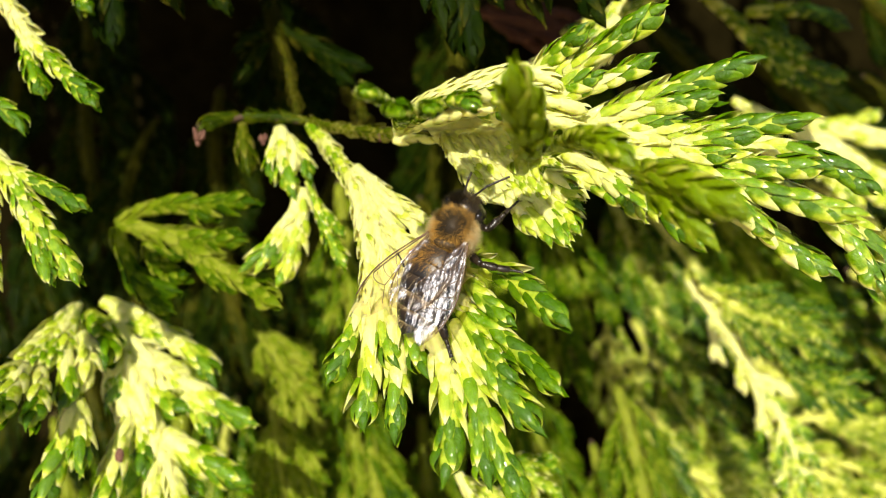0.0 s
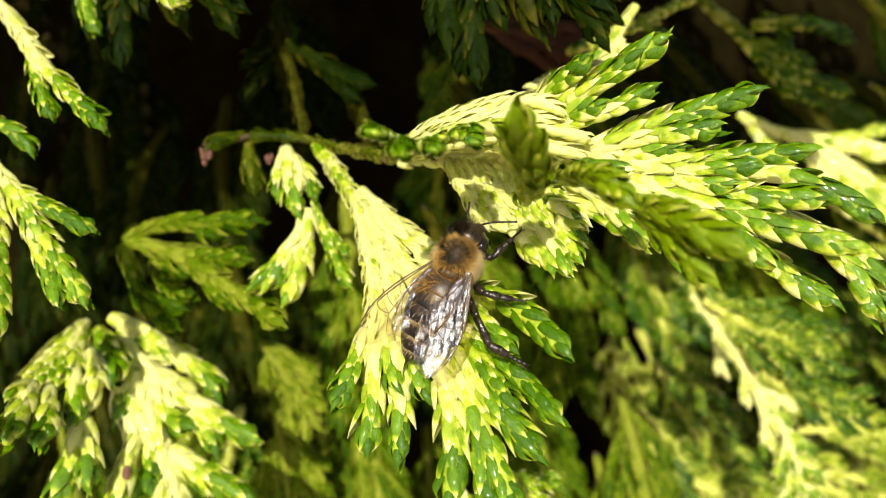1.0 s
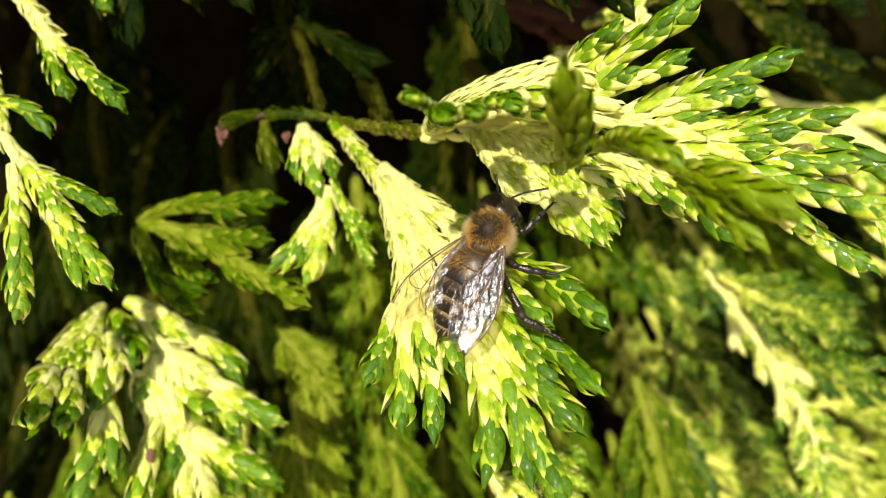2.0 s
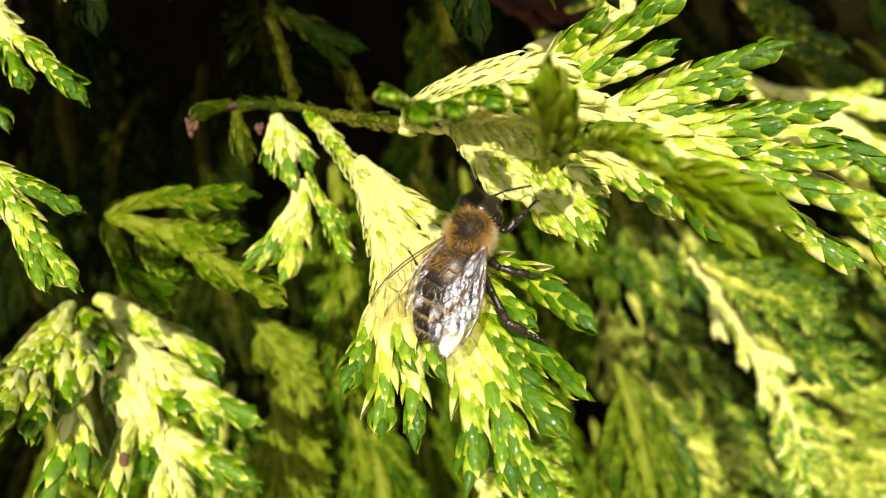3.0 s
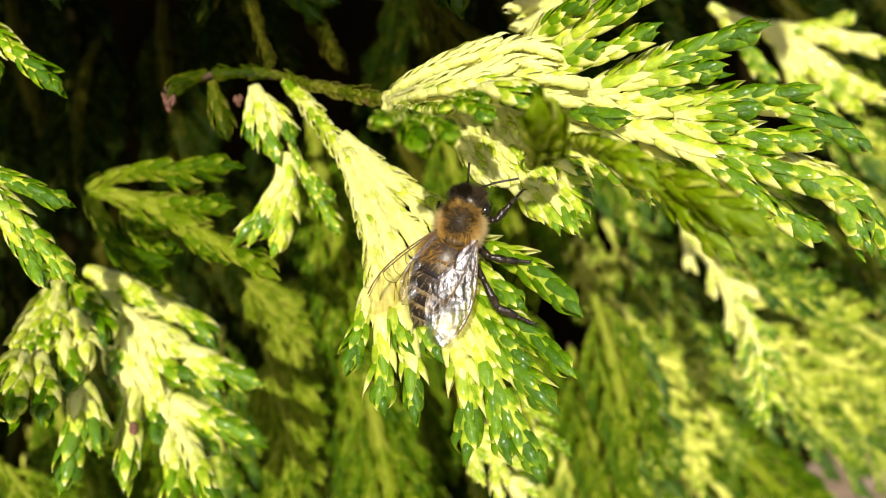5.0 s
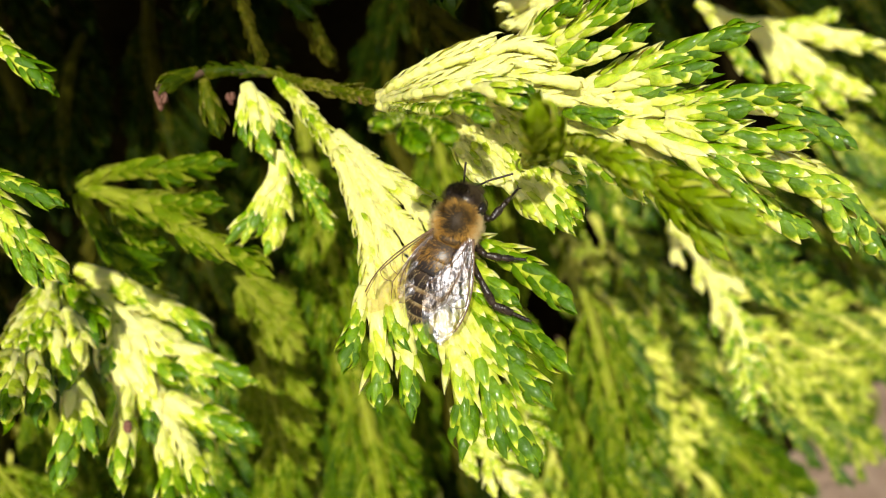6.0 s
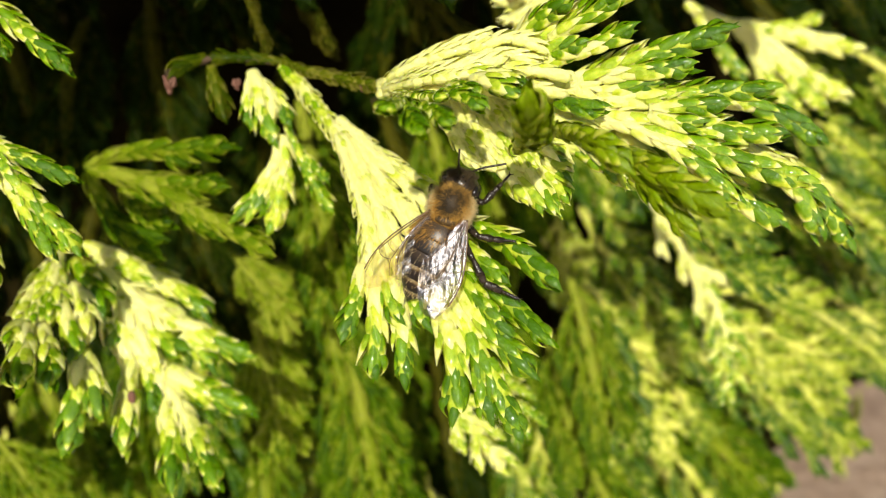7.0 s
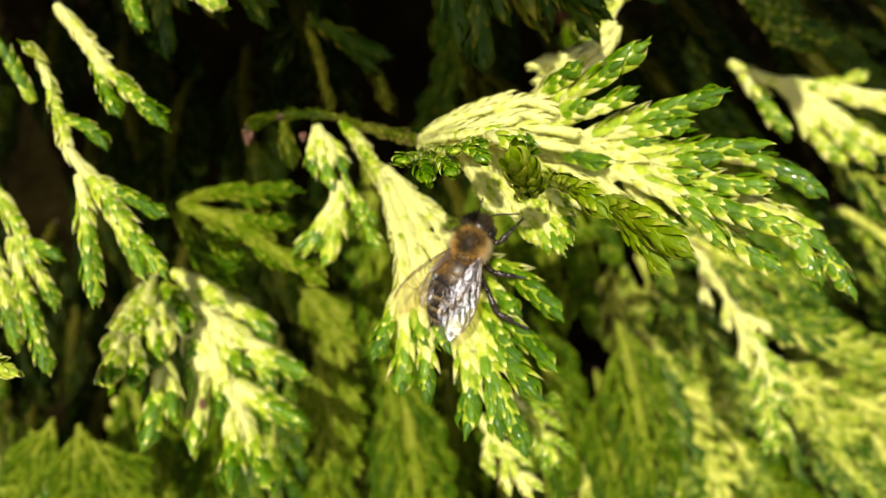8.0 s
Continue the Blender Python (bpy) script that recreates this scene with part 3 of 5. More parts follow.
twig(left_low_spray, (-28.6, 73.5, -14.0), (-24.1, 72.5, -16.5), (-19.9, 71.5, -18.7), 3.3, 0.05, 0.9)
twig(left_low_spray, (-32.1, 74.5, -13.7), (-29.6, 72.5, -16.4), (-27.2, 72.0, -16.6), 3, 0.3, 1)
twig(left_low_spray, (-27.9, 73.0, -15.8), (-25.6, 72.0, -17.8), (-24.4, 71.5, -19.7), 2.6, 0.3, 0.9)
twig(left_low_spray, (-37.9, 77.0, -8.6), (-35.6, 73.5, -13.9), (-32.0, 71.5, -20.9), 3, 0, 0.06)
twig(left_low_spray, (-37.4, 77.0, -8.6), (-34.4, 73.5, -14.0), (-30.8, 71.5, -20.9), 3, 0, 0.06)
twig(left_low_spray, (-36.9, 77.0, -8.6), (-33.2, 73.5, -14.0), (-29.6, 71.5, -20.9), 3, 0, 0.06)
twig(left_low_spray, (-32.6, 72.5, -17.5), (-30.1, 71.5, -20.9), (-28.3, 70.5, -23.2), 3, 0, 0.1)
twig(left_low_spray, (-29.6, 72.0, -19.6), (-24.7, 71.0, -22.2), (-19.9, 70.5, -24.8), 3.7, 0.05, 0.9)
twig(left_low_spray, (-28.5, 71.5, -21.0), (-26.9, 71.0, -23.8), (-24.9, 70.5, -25.8), 2.6, 0.4, 1)
twig(left_low_spray, (-29.1, 71.2, -21.6), (-25.6, 66.5, -25.6), (-22.9, 62.0, -29.0), 3, 0, 0.75)
twig(left_low_spray, (-30.3, 71.2, -22.0), (-28.6, 67.0, -25.8), (-28.0, 63.0, -29.5), 3.3, 0.05, 0.85)
twig(left_low_spray, (-28.6, 70.5, -23.2), (-27.3, 68.0, -25.9), (-27.0, 66.0, -28.3), 2.6, 0.3, 0.95)
twig(left_low_spray, (-33.1, 72.5, -17.5), (-32.9, 68.0, -21.4), (-32.5, 64.5, -25.8), 3.3, 0.05, 0.75)
twig(left_low_spray, (-32.4, 72.5, -18.2), (-31.2, 70.5, -20.9), (-30.5, 69.0, -23.3), 2.8, 0.35, 1)
twig(left_low_spray, (-34.7, 74.5, -11.2), (-35.0, 73.0, -14.2), (-35.6, 72.0, -17.3), 2.8, 0.4, 1)

left_edge_spray = spray("forked cream twig spray with small fresh green tips", (-47.7, 66.0, 21.1), (0.15, -0.93, 0.33))
twig(left_edge_spray, (-47.0, 66.0, 21.1), (-43.9, 63.0, 15.2), (-42.0, 61.0, 10.3), 1.9, 0.18, 0.33)
twig(left_edge_spray, (-42.0, 61.0, 10.6), (-36.9, 59.5, 4.6), (-30.5, 57.5, -3.4), 2.4, 0.13, 0.78)
twig(left_edge_spray, (-40.1, 60.5, 7.9), (-35.5, 59.5, 5.7), (-30.2, 58.5, 3.4), 2.1, 0.18, 1)
twig(left_edge_spray, (-40.7, 60.5, 7.9), (-39.3, 58.5, 1.4), (-38.1, 56.5, -6.1), 2.4, 0.18, 0.83)
twig(left_edge_spray, (-37.5, 59.5, 4.3), (-34.7, 58.0, 0.2), (-32.8, 57.0, -2.8), 2.0, 0.23, 0.88)
twig(left_edge_spray, (-43.1, 62.5, 14.0), (-39.9, 62.0, 12.7), (-38.3, 62.0, 10.8), 2.2, 0.73, 1)
twig(left_edge_spray, (-45.8, 65.0, 20.3), (-46.4, 64.0, 21.4), (-47.2, 63.0, 22.2), 1.8, 0.33, 0.68)
twig(left_edge_spray, (-48.2, 66.0, 16.1), (-49.8, 66.0, 19.3), (-51.9, 66.0, 23.7), 2.0, 0.63, 1)

upper_left_spray = spray("cream-backed twig spray with deep green pointed tips", (-44.5, 67.0, 26.1), (0.2, -0.93, 0.3))
twig(upper_left_spray, (-45.6, 68.0, 27.0), (-41.7, 66.0, 22.8), (-37.1, 63.0, 17.5), 2.3, 0.13, 0.18)
twig(upper_left_spray, (-39.5, 64.5, 20.1), (-34.9, 62.0, 16.4), (-30.3, 60.0, 12.4), 2.3, 0.23, 1)
twig(upper_left_spray, (-40.4, 65.0, 20.5), (-38.4, 63.5, 16.9), (-36.6, 62.5, 14.1), 2.1, 0.53, 1)
twig(upper_left_spray, (-38.8, 72.0, 30.8), (-38.2, 71.0, 27.4), (-36.2, 70.0, 24.2), 2.3, 0.43, 1)
twig(upper_left_spray, (-29.7, 66.0, 28.5), (-27.3, 65.0, 26.7), (-24.6, 64.0, 25.4), 2.4, 0.13, 0.58)

far_left_spray = spray("pale spray hanging at the edge of the hedge", (-56.7, 66.0, 11.3), (0.2, -0.93, 0.3))
twig(far_left_spray, (-56.7, 66.0, 11.3), (-50.3, 63.0, 3.6), (-47.8, 62.0, -2.7), 2.4, 0.33, 0.48)
twig(far_left_spray, (-48.9, 62.5, 1.1), (-46.5, 62.0, -0.2), (-43.7, 61.0, -1.3), 2.1, 0.43, 1)
twig(far_left_spray, (-50.2, 62.5, 1.1), (-47.5, 60.0, -6.1), (-45.1, 59.0, -13.8), 2.3, 0.23, 0.78)
twig(far_left_spray, (-53.1, 63.0, 1.1), (-50.6, 61.0, -5.0), (-49.3, 60.0, -11.2), 2.3, 0.23, 0.68)
twig(far_left_spray, (-47.7, 62.0, -2.0), (-46.1, 61.5, -4.5), (-44.9, 61.0, -6.7), 2.0, 0.33, 0.78)
twig(far_left_spray, (-44.9, 46.0, -7.6), (-41.7, 45.0, -8.1), (-38.0, 44.0, -8.7), 2.1, 0.23, 0.58)

hanging_spray = spray("small pale spray hanging from a twig", (-17.3, 72.0, 13.0), (0.05, -0.97, 0.2))
twig(hanging_spray, (-17.3, 72.0, 12.8), (-16.3, 70.0, 9.4), (-15.3, 69.0, 4.8), 3.0, 0.05, 0.75)
twig(hanging_spray, (-17.5, 71.5, 12.0), (-17.7, 70.5, 9.5), (-17.5, 69.5, 7.1), 2.2, 0.2, 0.95)
twig(hanging_spray, (-16.3, 71.5, 11.7), (-14.6, 70.5, 9.5), (-13.6, 69.5, 6.7), 2.2, 0.2, 0.95)
twig(hanging_spray, (-16.5, 71.0, 11.9), (-15.4, 70.0, 10.1), (-15.1, 69.0, 7.6), 1.77, 0.0, 0.2)
twig(hanging_spray, (-17.0, 70.8, 11.8), (-16.5, 69.8, 9.9), (-16.4, 68.8, 7.4), 1.77, 0.0, 0.2)
twig(hanging_spray, (-14.5, 70.0, 6.2), (-15.9, 68.5, 1.8), (-18.8, 67.5, -2.2), 3.0, 0.1, 0.45)
twig(hanging_spray, (-14.5, 70.0, 5.6), (-14.8, 68.5, 1.2), (-16.4, 67.5, -4.0), 2.8, 0.1, 0.6)
twig(hanging_spray, (-14.9, 69.0, 4.1), (-17.2, 68.0, 0.6), (-19.9, 67.5, -2.3), 2.4, 0.15, 0.7)
twig(hanging_spray, (-14.1, 71.0, 7.2), (-12.1, 69.5, 2.4), (-9.7, 68.0, -2.1), 1.8, 0.3, 0.8)
twig(hanging_spray, (-12.5, 70.0, 4.1), (-11.2, 69.0, 2.7), (-9.9, 68.5, 1.2), 1.8, 0.4, 0.9)

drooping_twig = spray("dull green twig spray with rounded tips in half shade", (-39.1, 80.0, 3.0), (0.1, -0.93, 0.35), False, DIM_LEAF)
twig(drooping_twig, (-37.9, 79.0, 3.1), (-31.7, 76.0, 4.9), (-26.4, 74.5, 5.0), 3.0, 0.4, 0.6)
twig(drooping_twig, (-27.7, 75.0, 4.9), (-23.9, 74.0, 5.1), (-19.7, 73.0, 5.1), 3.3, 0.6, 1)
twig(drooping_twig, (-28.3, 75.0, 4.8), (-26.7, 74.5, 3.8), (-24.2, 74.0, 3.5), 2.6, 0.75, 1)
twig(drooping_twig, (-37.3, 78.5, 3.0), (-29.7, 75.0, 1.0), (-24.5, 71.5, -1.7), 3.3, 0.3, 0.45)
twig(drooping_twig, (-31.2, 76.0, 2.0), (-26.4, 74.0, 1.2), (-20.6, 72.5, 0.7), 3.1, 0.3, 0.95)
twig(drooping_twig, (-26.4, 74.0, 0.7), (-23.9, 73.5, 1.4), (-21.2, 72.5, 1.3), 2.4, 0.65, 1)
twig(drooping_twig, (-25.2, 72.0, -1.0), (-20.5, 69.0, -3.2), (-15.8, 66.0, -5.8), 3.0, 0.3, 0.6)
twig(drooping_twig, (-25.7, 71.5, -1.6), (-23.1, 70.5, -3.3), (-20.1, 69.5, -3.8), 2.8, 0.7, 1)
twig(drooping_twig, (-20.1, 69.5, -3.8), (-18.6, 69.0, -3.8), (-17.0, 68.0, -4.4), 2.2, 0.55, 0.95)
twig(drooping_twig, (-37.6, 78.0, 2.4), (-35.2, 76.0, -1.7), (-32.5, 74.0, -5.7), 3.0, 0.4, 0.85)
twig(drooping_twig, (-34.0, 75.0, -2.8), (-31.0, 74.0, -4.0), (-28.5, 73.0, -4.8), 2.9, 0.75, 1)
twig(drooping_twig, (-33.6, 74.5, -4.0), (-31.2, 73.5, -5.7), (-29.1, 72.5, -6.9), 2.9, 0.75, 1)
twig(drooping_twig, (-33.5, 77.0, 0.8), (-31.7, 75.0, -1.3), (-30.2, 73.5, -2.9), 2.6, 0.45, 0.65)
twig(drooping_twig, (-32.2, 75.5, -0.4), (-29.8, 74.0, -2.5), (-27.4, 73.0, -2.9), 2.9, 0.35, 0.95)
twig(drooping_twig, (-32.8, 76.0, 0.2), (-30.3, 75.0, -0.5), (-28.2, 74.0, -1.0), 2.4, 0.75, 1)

branch = spray("thin woody branch with side shoots and withered buds", (-26.3, 72.0, 13.0), (0, -0.97, 0.2), False, TWIG_LEAF)
stem(branch, [(-26.0, 71.8, 12.9), (-21.3, 74.3, 14.6), (-13.7, 73.3, 13.6), (-8.2, 68.3, 12.0)], 0.8)
twig(branch, (-22.4, 74.0, 14.6), (-24.1, 72.5, 13.7), (-25.7, 71.0, 12.5), 2.6, 0.8, 1)
twig(branch, (-13.6, 73.0, 13.6), (-18.1, 74.0, 14.4), (-22.4, 74.0, 14.4), 1.7, 0.8, 0.9)
twig(branch, (-14.6, 73.3, 13.7), (-8.0, 67.0, 11.7), (-0.7, 60.0, 10.1), 1.7, 0.55, 0.5)
twig(branch, (-21.9, 74.0, 13.6), (-21.2, 72.8, 10.6), (-20.4, 72.0, 7.6), 2.6, 0.5, 0.95)
twig(branch, (-10.7, 70.0, 12.6), (-7.5, 67.0, 11.5), (-4.5, 64.0, 10.7), 2.0, 0.5, 0.6)

inner_shoot = spray("dull green shoot hanging in the shade of the hedge", (-22.3, 88.0, 30.9), (0, -0.97, 0.2), False, SHADE_LEAF)
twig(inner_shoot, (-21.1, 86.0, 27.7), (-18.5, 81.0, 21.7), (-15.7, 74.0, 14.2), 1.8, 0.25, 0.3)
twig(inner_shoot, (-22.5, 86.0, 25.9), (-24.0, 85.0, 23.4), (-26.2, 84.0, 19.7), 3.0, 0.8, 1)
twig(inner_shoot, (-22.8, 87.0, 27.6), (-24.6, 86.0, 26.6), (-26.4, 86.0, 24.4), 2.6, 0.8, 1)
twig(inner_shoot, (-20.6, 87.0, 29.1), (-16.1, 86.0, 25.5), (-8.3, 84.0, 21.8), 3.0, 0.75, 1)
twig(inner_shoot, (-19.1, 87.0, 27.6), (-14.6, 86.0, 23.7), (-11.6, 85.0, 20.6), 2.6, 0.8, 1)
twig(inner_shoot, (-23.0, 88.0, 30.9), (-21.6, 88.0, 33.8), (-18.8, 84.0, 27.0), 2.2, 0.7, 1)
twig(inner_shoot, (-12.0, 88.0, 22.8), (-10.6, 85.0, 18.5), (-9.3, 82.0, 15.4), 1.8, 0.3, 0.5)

right_frond = spray("long pale frond trailing down the hedge face", (36.5, 103.0, -4.3), (-0.1, -0.9, 0.42), False)
fan(right_frond, (37.0, 103.0, -4.8), (44.6, 101.0, -16.2), (48.9, 98.0, -25.1), 1.904, 0, 0.1, 6, 7.65)
fan(right_frond, (48.0, 98.5, -22.3), (50.1, 96.0, -31.2), (50.3, 94.0, -40.8), 2.176, 0.05, 0.95, 8, 5.95)
fan(right_frond, (45.3, 100.0, -18.8), (48.0, 99.0, -27.3), (49.3, 98.0, -33.9), 1.768, 0.2, 0.95, 4, 5.1)

fan_spray = spray("green and cream fan of twigs under the upper spray", (37.8, 100.0, -3.5), (-0.1, -0.9, 0.42), False, HEDGE_LEAF)
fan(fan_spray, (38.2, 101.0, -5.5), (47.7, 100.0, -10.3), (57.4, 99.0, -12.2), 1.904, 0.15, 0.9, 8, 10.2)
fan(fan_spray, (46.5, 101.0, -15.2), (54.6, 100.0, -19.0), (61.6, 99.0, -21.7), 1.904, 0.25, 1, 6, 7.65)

rib_spray = spray("hanging spray with bright ribs beside a dark gap", (33.7, 136.0, -13.6), (-0.1, -0.9, 0.42), False, HEDGE_LEAF)
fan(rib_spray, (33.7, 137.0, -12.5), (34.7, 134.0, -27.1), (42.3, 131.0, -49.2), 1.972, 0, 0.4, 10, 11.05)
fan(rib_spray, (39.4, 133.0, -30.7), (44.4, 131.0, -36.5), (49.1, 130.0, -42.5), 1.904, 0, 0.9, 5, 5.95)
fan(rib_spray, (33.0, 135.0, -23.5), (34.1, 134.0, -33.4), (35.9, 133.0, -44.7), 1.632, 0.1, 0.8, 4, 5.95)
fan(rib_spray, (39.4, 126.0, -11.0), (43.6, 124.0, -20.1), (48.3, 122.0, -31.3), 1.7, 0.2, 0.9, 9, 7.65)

low_fan_spray = spray("pale hanging fan spray low on the hedge face", (42.4, 130.0, -41.2), (-0.1, -0.9, 0.42), False, HEDGE_LEAF)
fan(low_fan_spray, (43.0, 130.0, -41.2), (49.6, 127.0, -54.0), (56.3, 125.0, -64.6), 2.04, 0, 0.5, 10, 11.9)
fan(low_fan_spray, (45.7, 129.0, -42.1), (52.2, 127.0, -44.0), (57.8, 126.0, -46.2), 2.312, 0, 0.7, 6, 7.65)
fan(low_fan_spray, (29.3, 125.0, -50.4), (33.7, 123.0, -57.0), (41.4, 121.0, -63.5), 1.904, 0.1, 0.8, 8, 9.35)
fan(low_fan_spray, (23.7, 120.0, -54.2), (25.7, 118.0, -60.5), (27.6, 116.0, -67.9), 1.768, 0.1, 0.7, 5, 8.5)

far_fan_spray = spray("sunlit yellow fan spray where the hedge turns away", (62.9, 128.0, -35.8), (-0.1, -0.9, 0.42), False, HEDGE_LEAF)
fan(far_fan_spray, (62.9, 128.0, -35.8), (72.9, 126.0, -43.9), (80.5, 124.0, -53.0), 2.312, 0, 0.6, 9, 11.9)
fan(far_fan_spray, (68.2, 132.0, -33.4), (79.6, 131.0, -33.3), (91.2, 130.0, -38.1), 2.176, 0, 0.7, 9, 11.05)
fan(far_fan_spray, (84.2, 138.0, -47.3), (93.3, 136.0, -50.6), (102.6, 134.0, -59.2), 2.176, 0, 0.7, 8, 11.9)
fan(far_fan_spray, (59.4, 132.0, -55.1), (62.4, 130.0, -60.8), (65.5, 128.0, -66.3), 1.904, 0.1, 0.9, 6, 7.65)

lower_twig = spray("slender pale twig hanging below the bee", (1.6, 72.0, -24.2), (-0.1, -0.95, 0.3), False)
fan(lower_twig, (1.6, 72.0, -23.8), (4.7, 70.0, -28.3), (8.4, 68.0, -34.1), 1.87, 0.15, 0.5, 5, 5.1)
fan(lower_twig, (6.3, 76.0, -23.1), (9.5, 74.0, -26.3), (12.1, 72.0, -32.1), 1.87, 0.25, 0.8, 6, 5.1)

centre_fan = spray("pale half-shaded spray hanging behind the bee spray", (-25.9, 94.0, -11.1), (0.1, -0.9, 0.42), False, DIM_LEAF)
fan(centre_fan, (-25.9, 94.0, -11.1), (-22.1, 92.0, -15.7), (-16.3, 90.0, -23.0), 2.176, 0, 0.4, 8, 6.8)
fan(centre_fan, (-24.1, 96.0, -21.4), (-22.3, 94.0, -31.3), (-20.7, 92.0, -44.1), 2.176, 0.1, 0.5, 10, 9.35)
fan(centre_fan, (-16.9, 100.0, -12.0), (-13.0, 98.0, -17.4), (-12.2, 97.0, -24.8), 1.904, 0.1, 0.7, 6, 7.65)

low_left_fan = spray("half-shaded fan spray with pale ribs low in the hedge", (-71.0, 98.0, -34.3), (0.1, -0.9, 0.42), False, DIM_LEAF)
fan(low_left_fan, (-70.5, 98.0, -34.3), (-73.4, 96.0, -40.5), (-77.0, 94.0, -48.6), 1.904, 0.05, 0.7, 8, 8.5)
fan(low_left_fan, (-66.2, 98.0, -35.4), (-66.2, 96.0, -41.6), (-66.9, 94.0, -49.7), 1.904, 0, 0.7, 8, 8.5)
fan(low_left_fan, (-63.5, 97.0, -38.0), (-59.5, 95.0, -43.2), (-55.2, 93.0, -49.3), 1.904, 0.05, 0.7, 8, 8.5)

upper_right_frond = spray("green frond with pale midribs in the shade of the hedge", (36.9, 112.0, 46.8), (-0.15, -0.9, 0.4), False, HEDGE_LEAF)
twig(upper_right_frond, (37.9, 112.0, 46.8), (46.9, 107.0, 34.9), (53.4, 104.0, 25.2), 3.4, 0.3, 0.6)
twig(upper_right_frond, (49.6, 107.0, 34.0), (55.6, 105.0, 29.0), (61.3, 103.0, 25.8), 3.4, 0.4, 0.95)
twig(upper_right_frond, (48.7, 107.0, 34.9), (52.6, 106.0, 32.8), (56.9, 105.0, 30.3), 3.2, 0.5, 0.95)
twig(upper_right_frond, (48.2, 108.0, 37.9), (56.2, 106.0, 37.2), (62.2, 104.0, 33.9), 3.6, 0.4, 0.95)
twig(upper_right_frond, (51.7, 106.0, 31.0), (53.9, 105.0, 27.2), (57.7, 104.0, 23.9), 3.2, 0.4, 0.9)
twig(upper_right_frond, (50.0, 108.0, 39.7), (52.2, 107.0, 36.6), (53.5, 106.0, 32.8), 3.2, 0.5, 0.95)
twig(upper_right_frond, (14.2, 80.0, 25.4), (22.5, 85.0, 30.0), (34.6, 92.0, 36.9), 2.4, 0.3, 0.4)
twig(upper_right_frond, (22.5, 85.0, 30.0), (25.6, 86.0, 30.2), (28.5, 86.0, 28.8), 2.2, 0.5, 0.9)

sunlit_frond = spray("sunlit pale yellow frond farther along the hedge", (44.4, 104.0, 22.9), (-0.1, -0.85, 0.5), False)
twig(sunlit_frond, (44.4, 104.0, 22.9), (55.5, 102.0, 18.8), (64.9, 100.0, 20.6), 3.0, 0.1, 0.5)
twig(sunlit_frond, (52.3, 103.0, 19.0), (58.8, 101.0, 13.3), (66.2, 99.0, 5.1), 4.0, 0, 0.5)
twig(sunlit_frond, (55.5, 102.0, 17.9), (61.9, 100.0, 12.3), (69.0, 98.0, 7.7), 4.0, 0, 0.4)
twig(sunlit_frond, (53.7, 102.0, 17.1), (56.7, 100.0, 10.7), (61.2, 98.0, 6.1), 3.6, 0.0, 0.6)
twig(sunlit_frond, (57.3, 102.0, 18.8), (63.4, 100.0, 16.7), (71.1, 98.0, 14.6), 4.0, 0.0, 0.4)
twig(sunlit_frond, (46.3, 104.0, 21.0), (49.3, 102.0, 16.3), (53.1, 100.0, 9.8), 3.4, 0.3, 0.8)

shaded_shoot = spray("dull green shoot in the shade behind the sprays", (-14.9, 100.0, 26.1), (0.0, -0.85, 0.5), False, SHADE_LEAF)
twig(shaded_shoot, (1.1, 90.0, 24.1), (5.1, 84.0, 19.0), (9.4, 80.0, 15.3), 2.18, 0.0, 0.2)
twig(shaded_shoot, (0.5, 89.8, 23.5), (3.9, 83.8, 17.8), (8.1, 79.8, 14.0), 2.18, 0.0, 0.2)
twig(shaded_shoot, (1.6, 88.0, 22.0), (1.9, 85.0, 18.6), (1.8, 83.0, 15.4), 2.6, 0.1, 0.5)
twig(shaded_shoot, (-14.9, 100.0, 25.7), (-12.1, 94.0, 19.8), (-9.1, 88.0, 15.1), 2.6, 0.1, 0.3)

hidden_spray = spray("bright cream spray behind the green finger tips", (18.8, 70.0, 26.8), (0.0, -0.85, 0.5), False)
twig(hidden_spray, (19.5, 70.0, 27.4), (16.4, 70.5, 23.2), (12.6, 71.0, 19.6), 2.0, 0.3, 0.4)
twig(hidden_spray, (18.5, 70.0, 23.4), (15.8, 71.0, 19.4), (10.7, 72.0, 16.4), 2.31, 0.0, 0.05)
twig(hidden_spray, (17.9, 69.8, 24.0), (14.6, 70.8, 20.8), (9.4, 71.8, 17.9), 2.31, 0.0, 0.05)
twig(hidden_spray, (17.7, 69.5, 21.4), (14.2, 70.5, 18.6), (8.5, 72.5, 17.3), 2.31, 0.0, 0.05)
twig(hidden_spray, (17.3, 69.3, 22.1), (13.4, 70.2, 20.3), (7.7, 72.2, 19.1), 2.31, 0.0, 0.05)
twig(hidden_spray, (16.4, 69.0, 20.1), (13.6, 70.0, 17.5), (10.5, 71.0, 15.3), 2.18, 0.0, 0.1)
twig(hidden_spray, (15.8, 68.8, 20.8), (12.5, 69.8, 18.8), (9.3, 70.8, 16.8), 2.18, 0.0, 0.1)


finish()


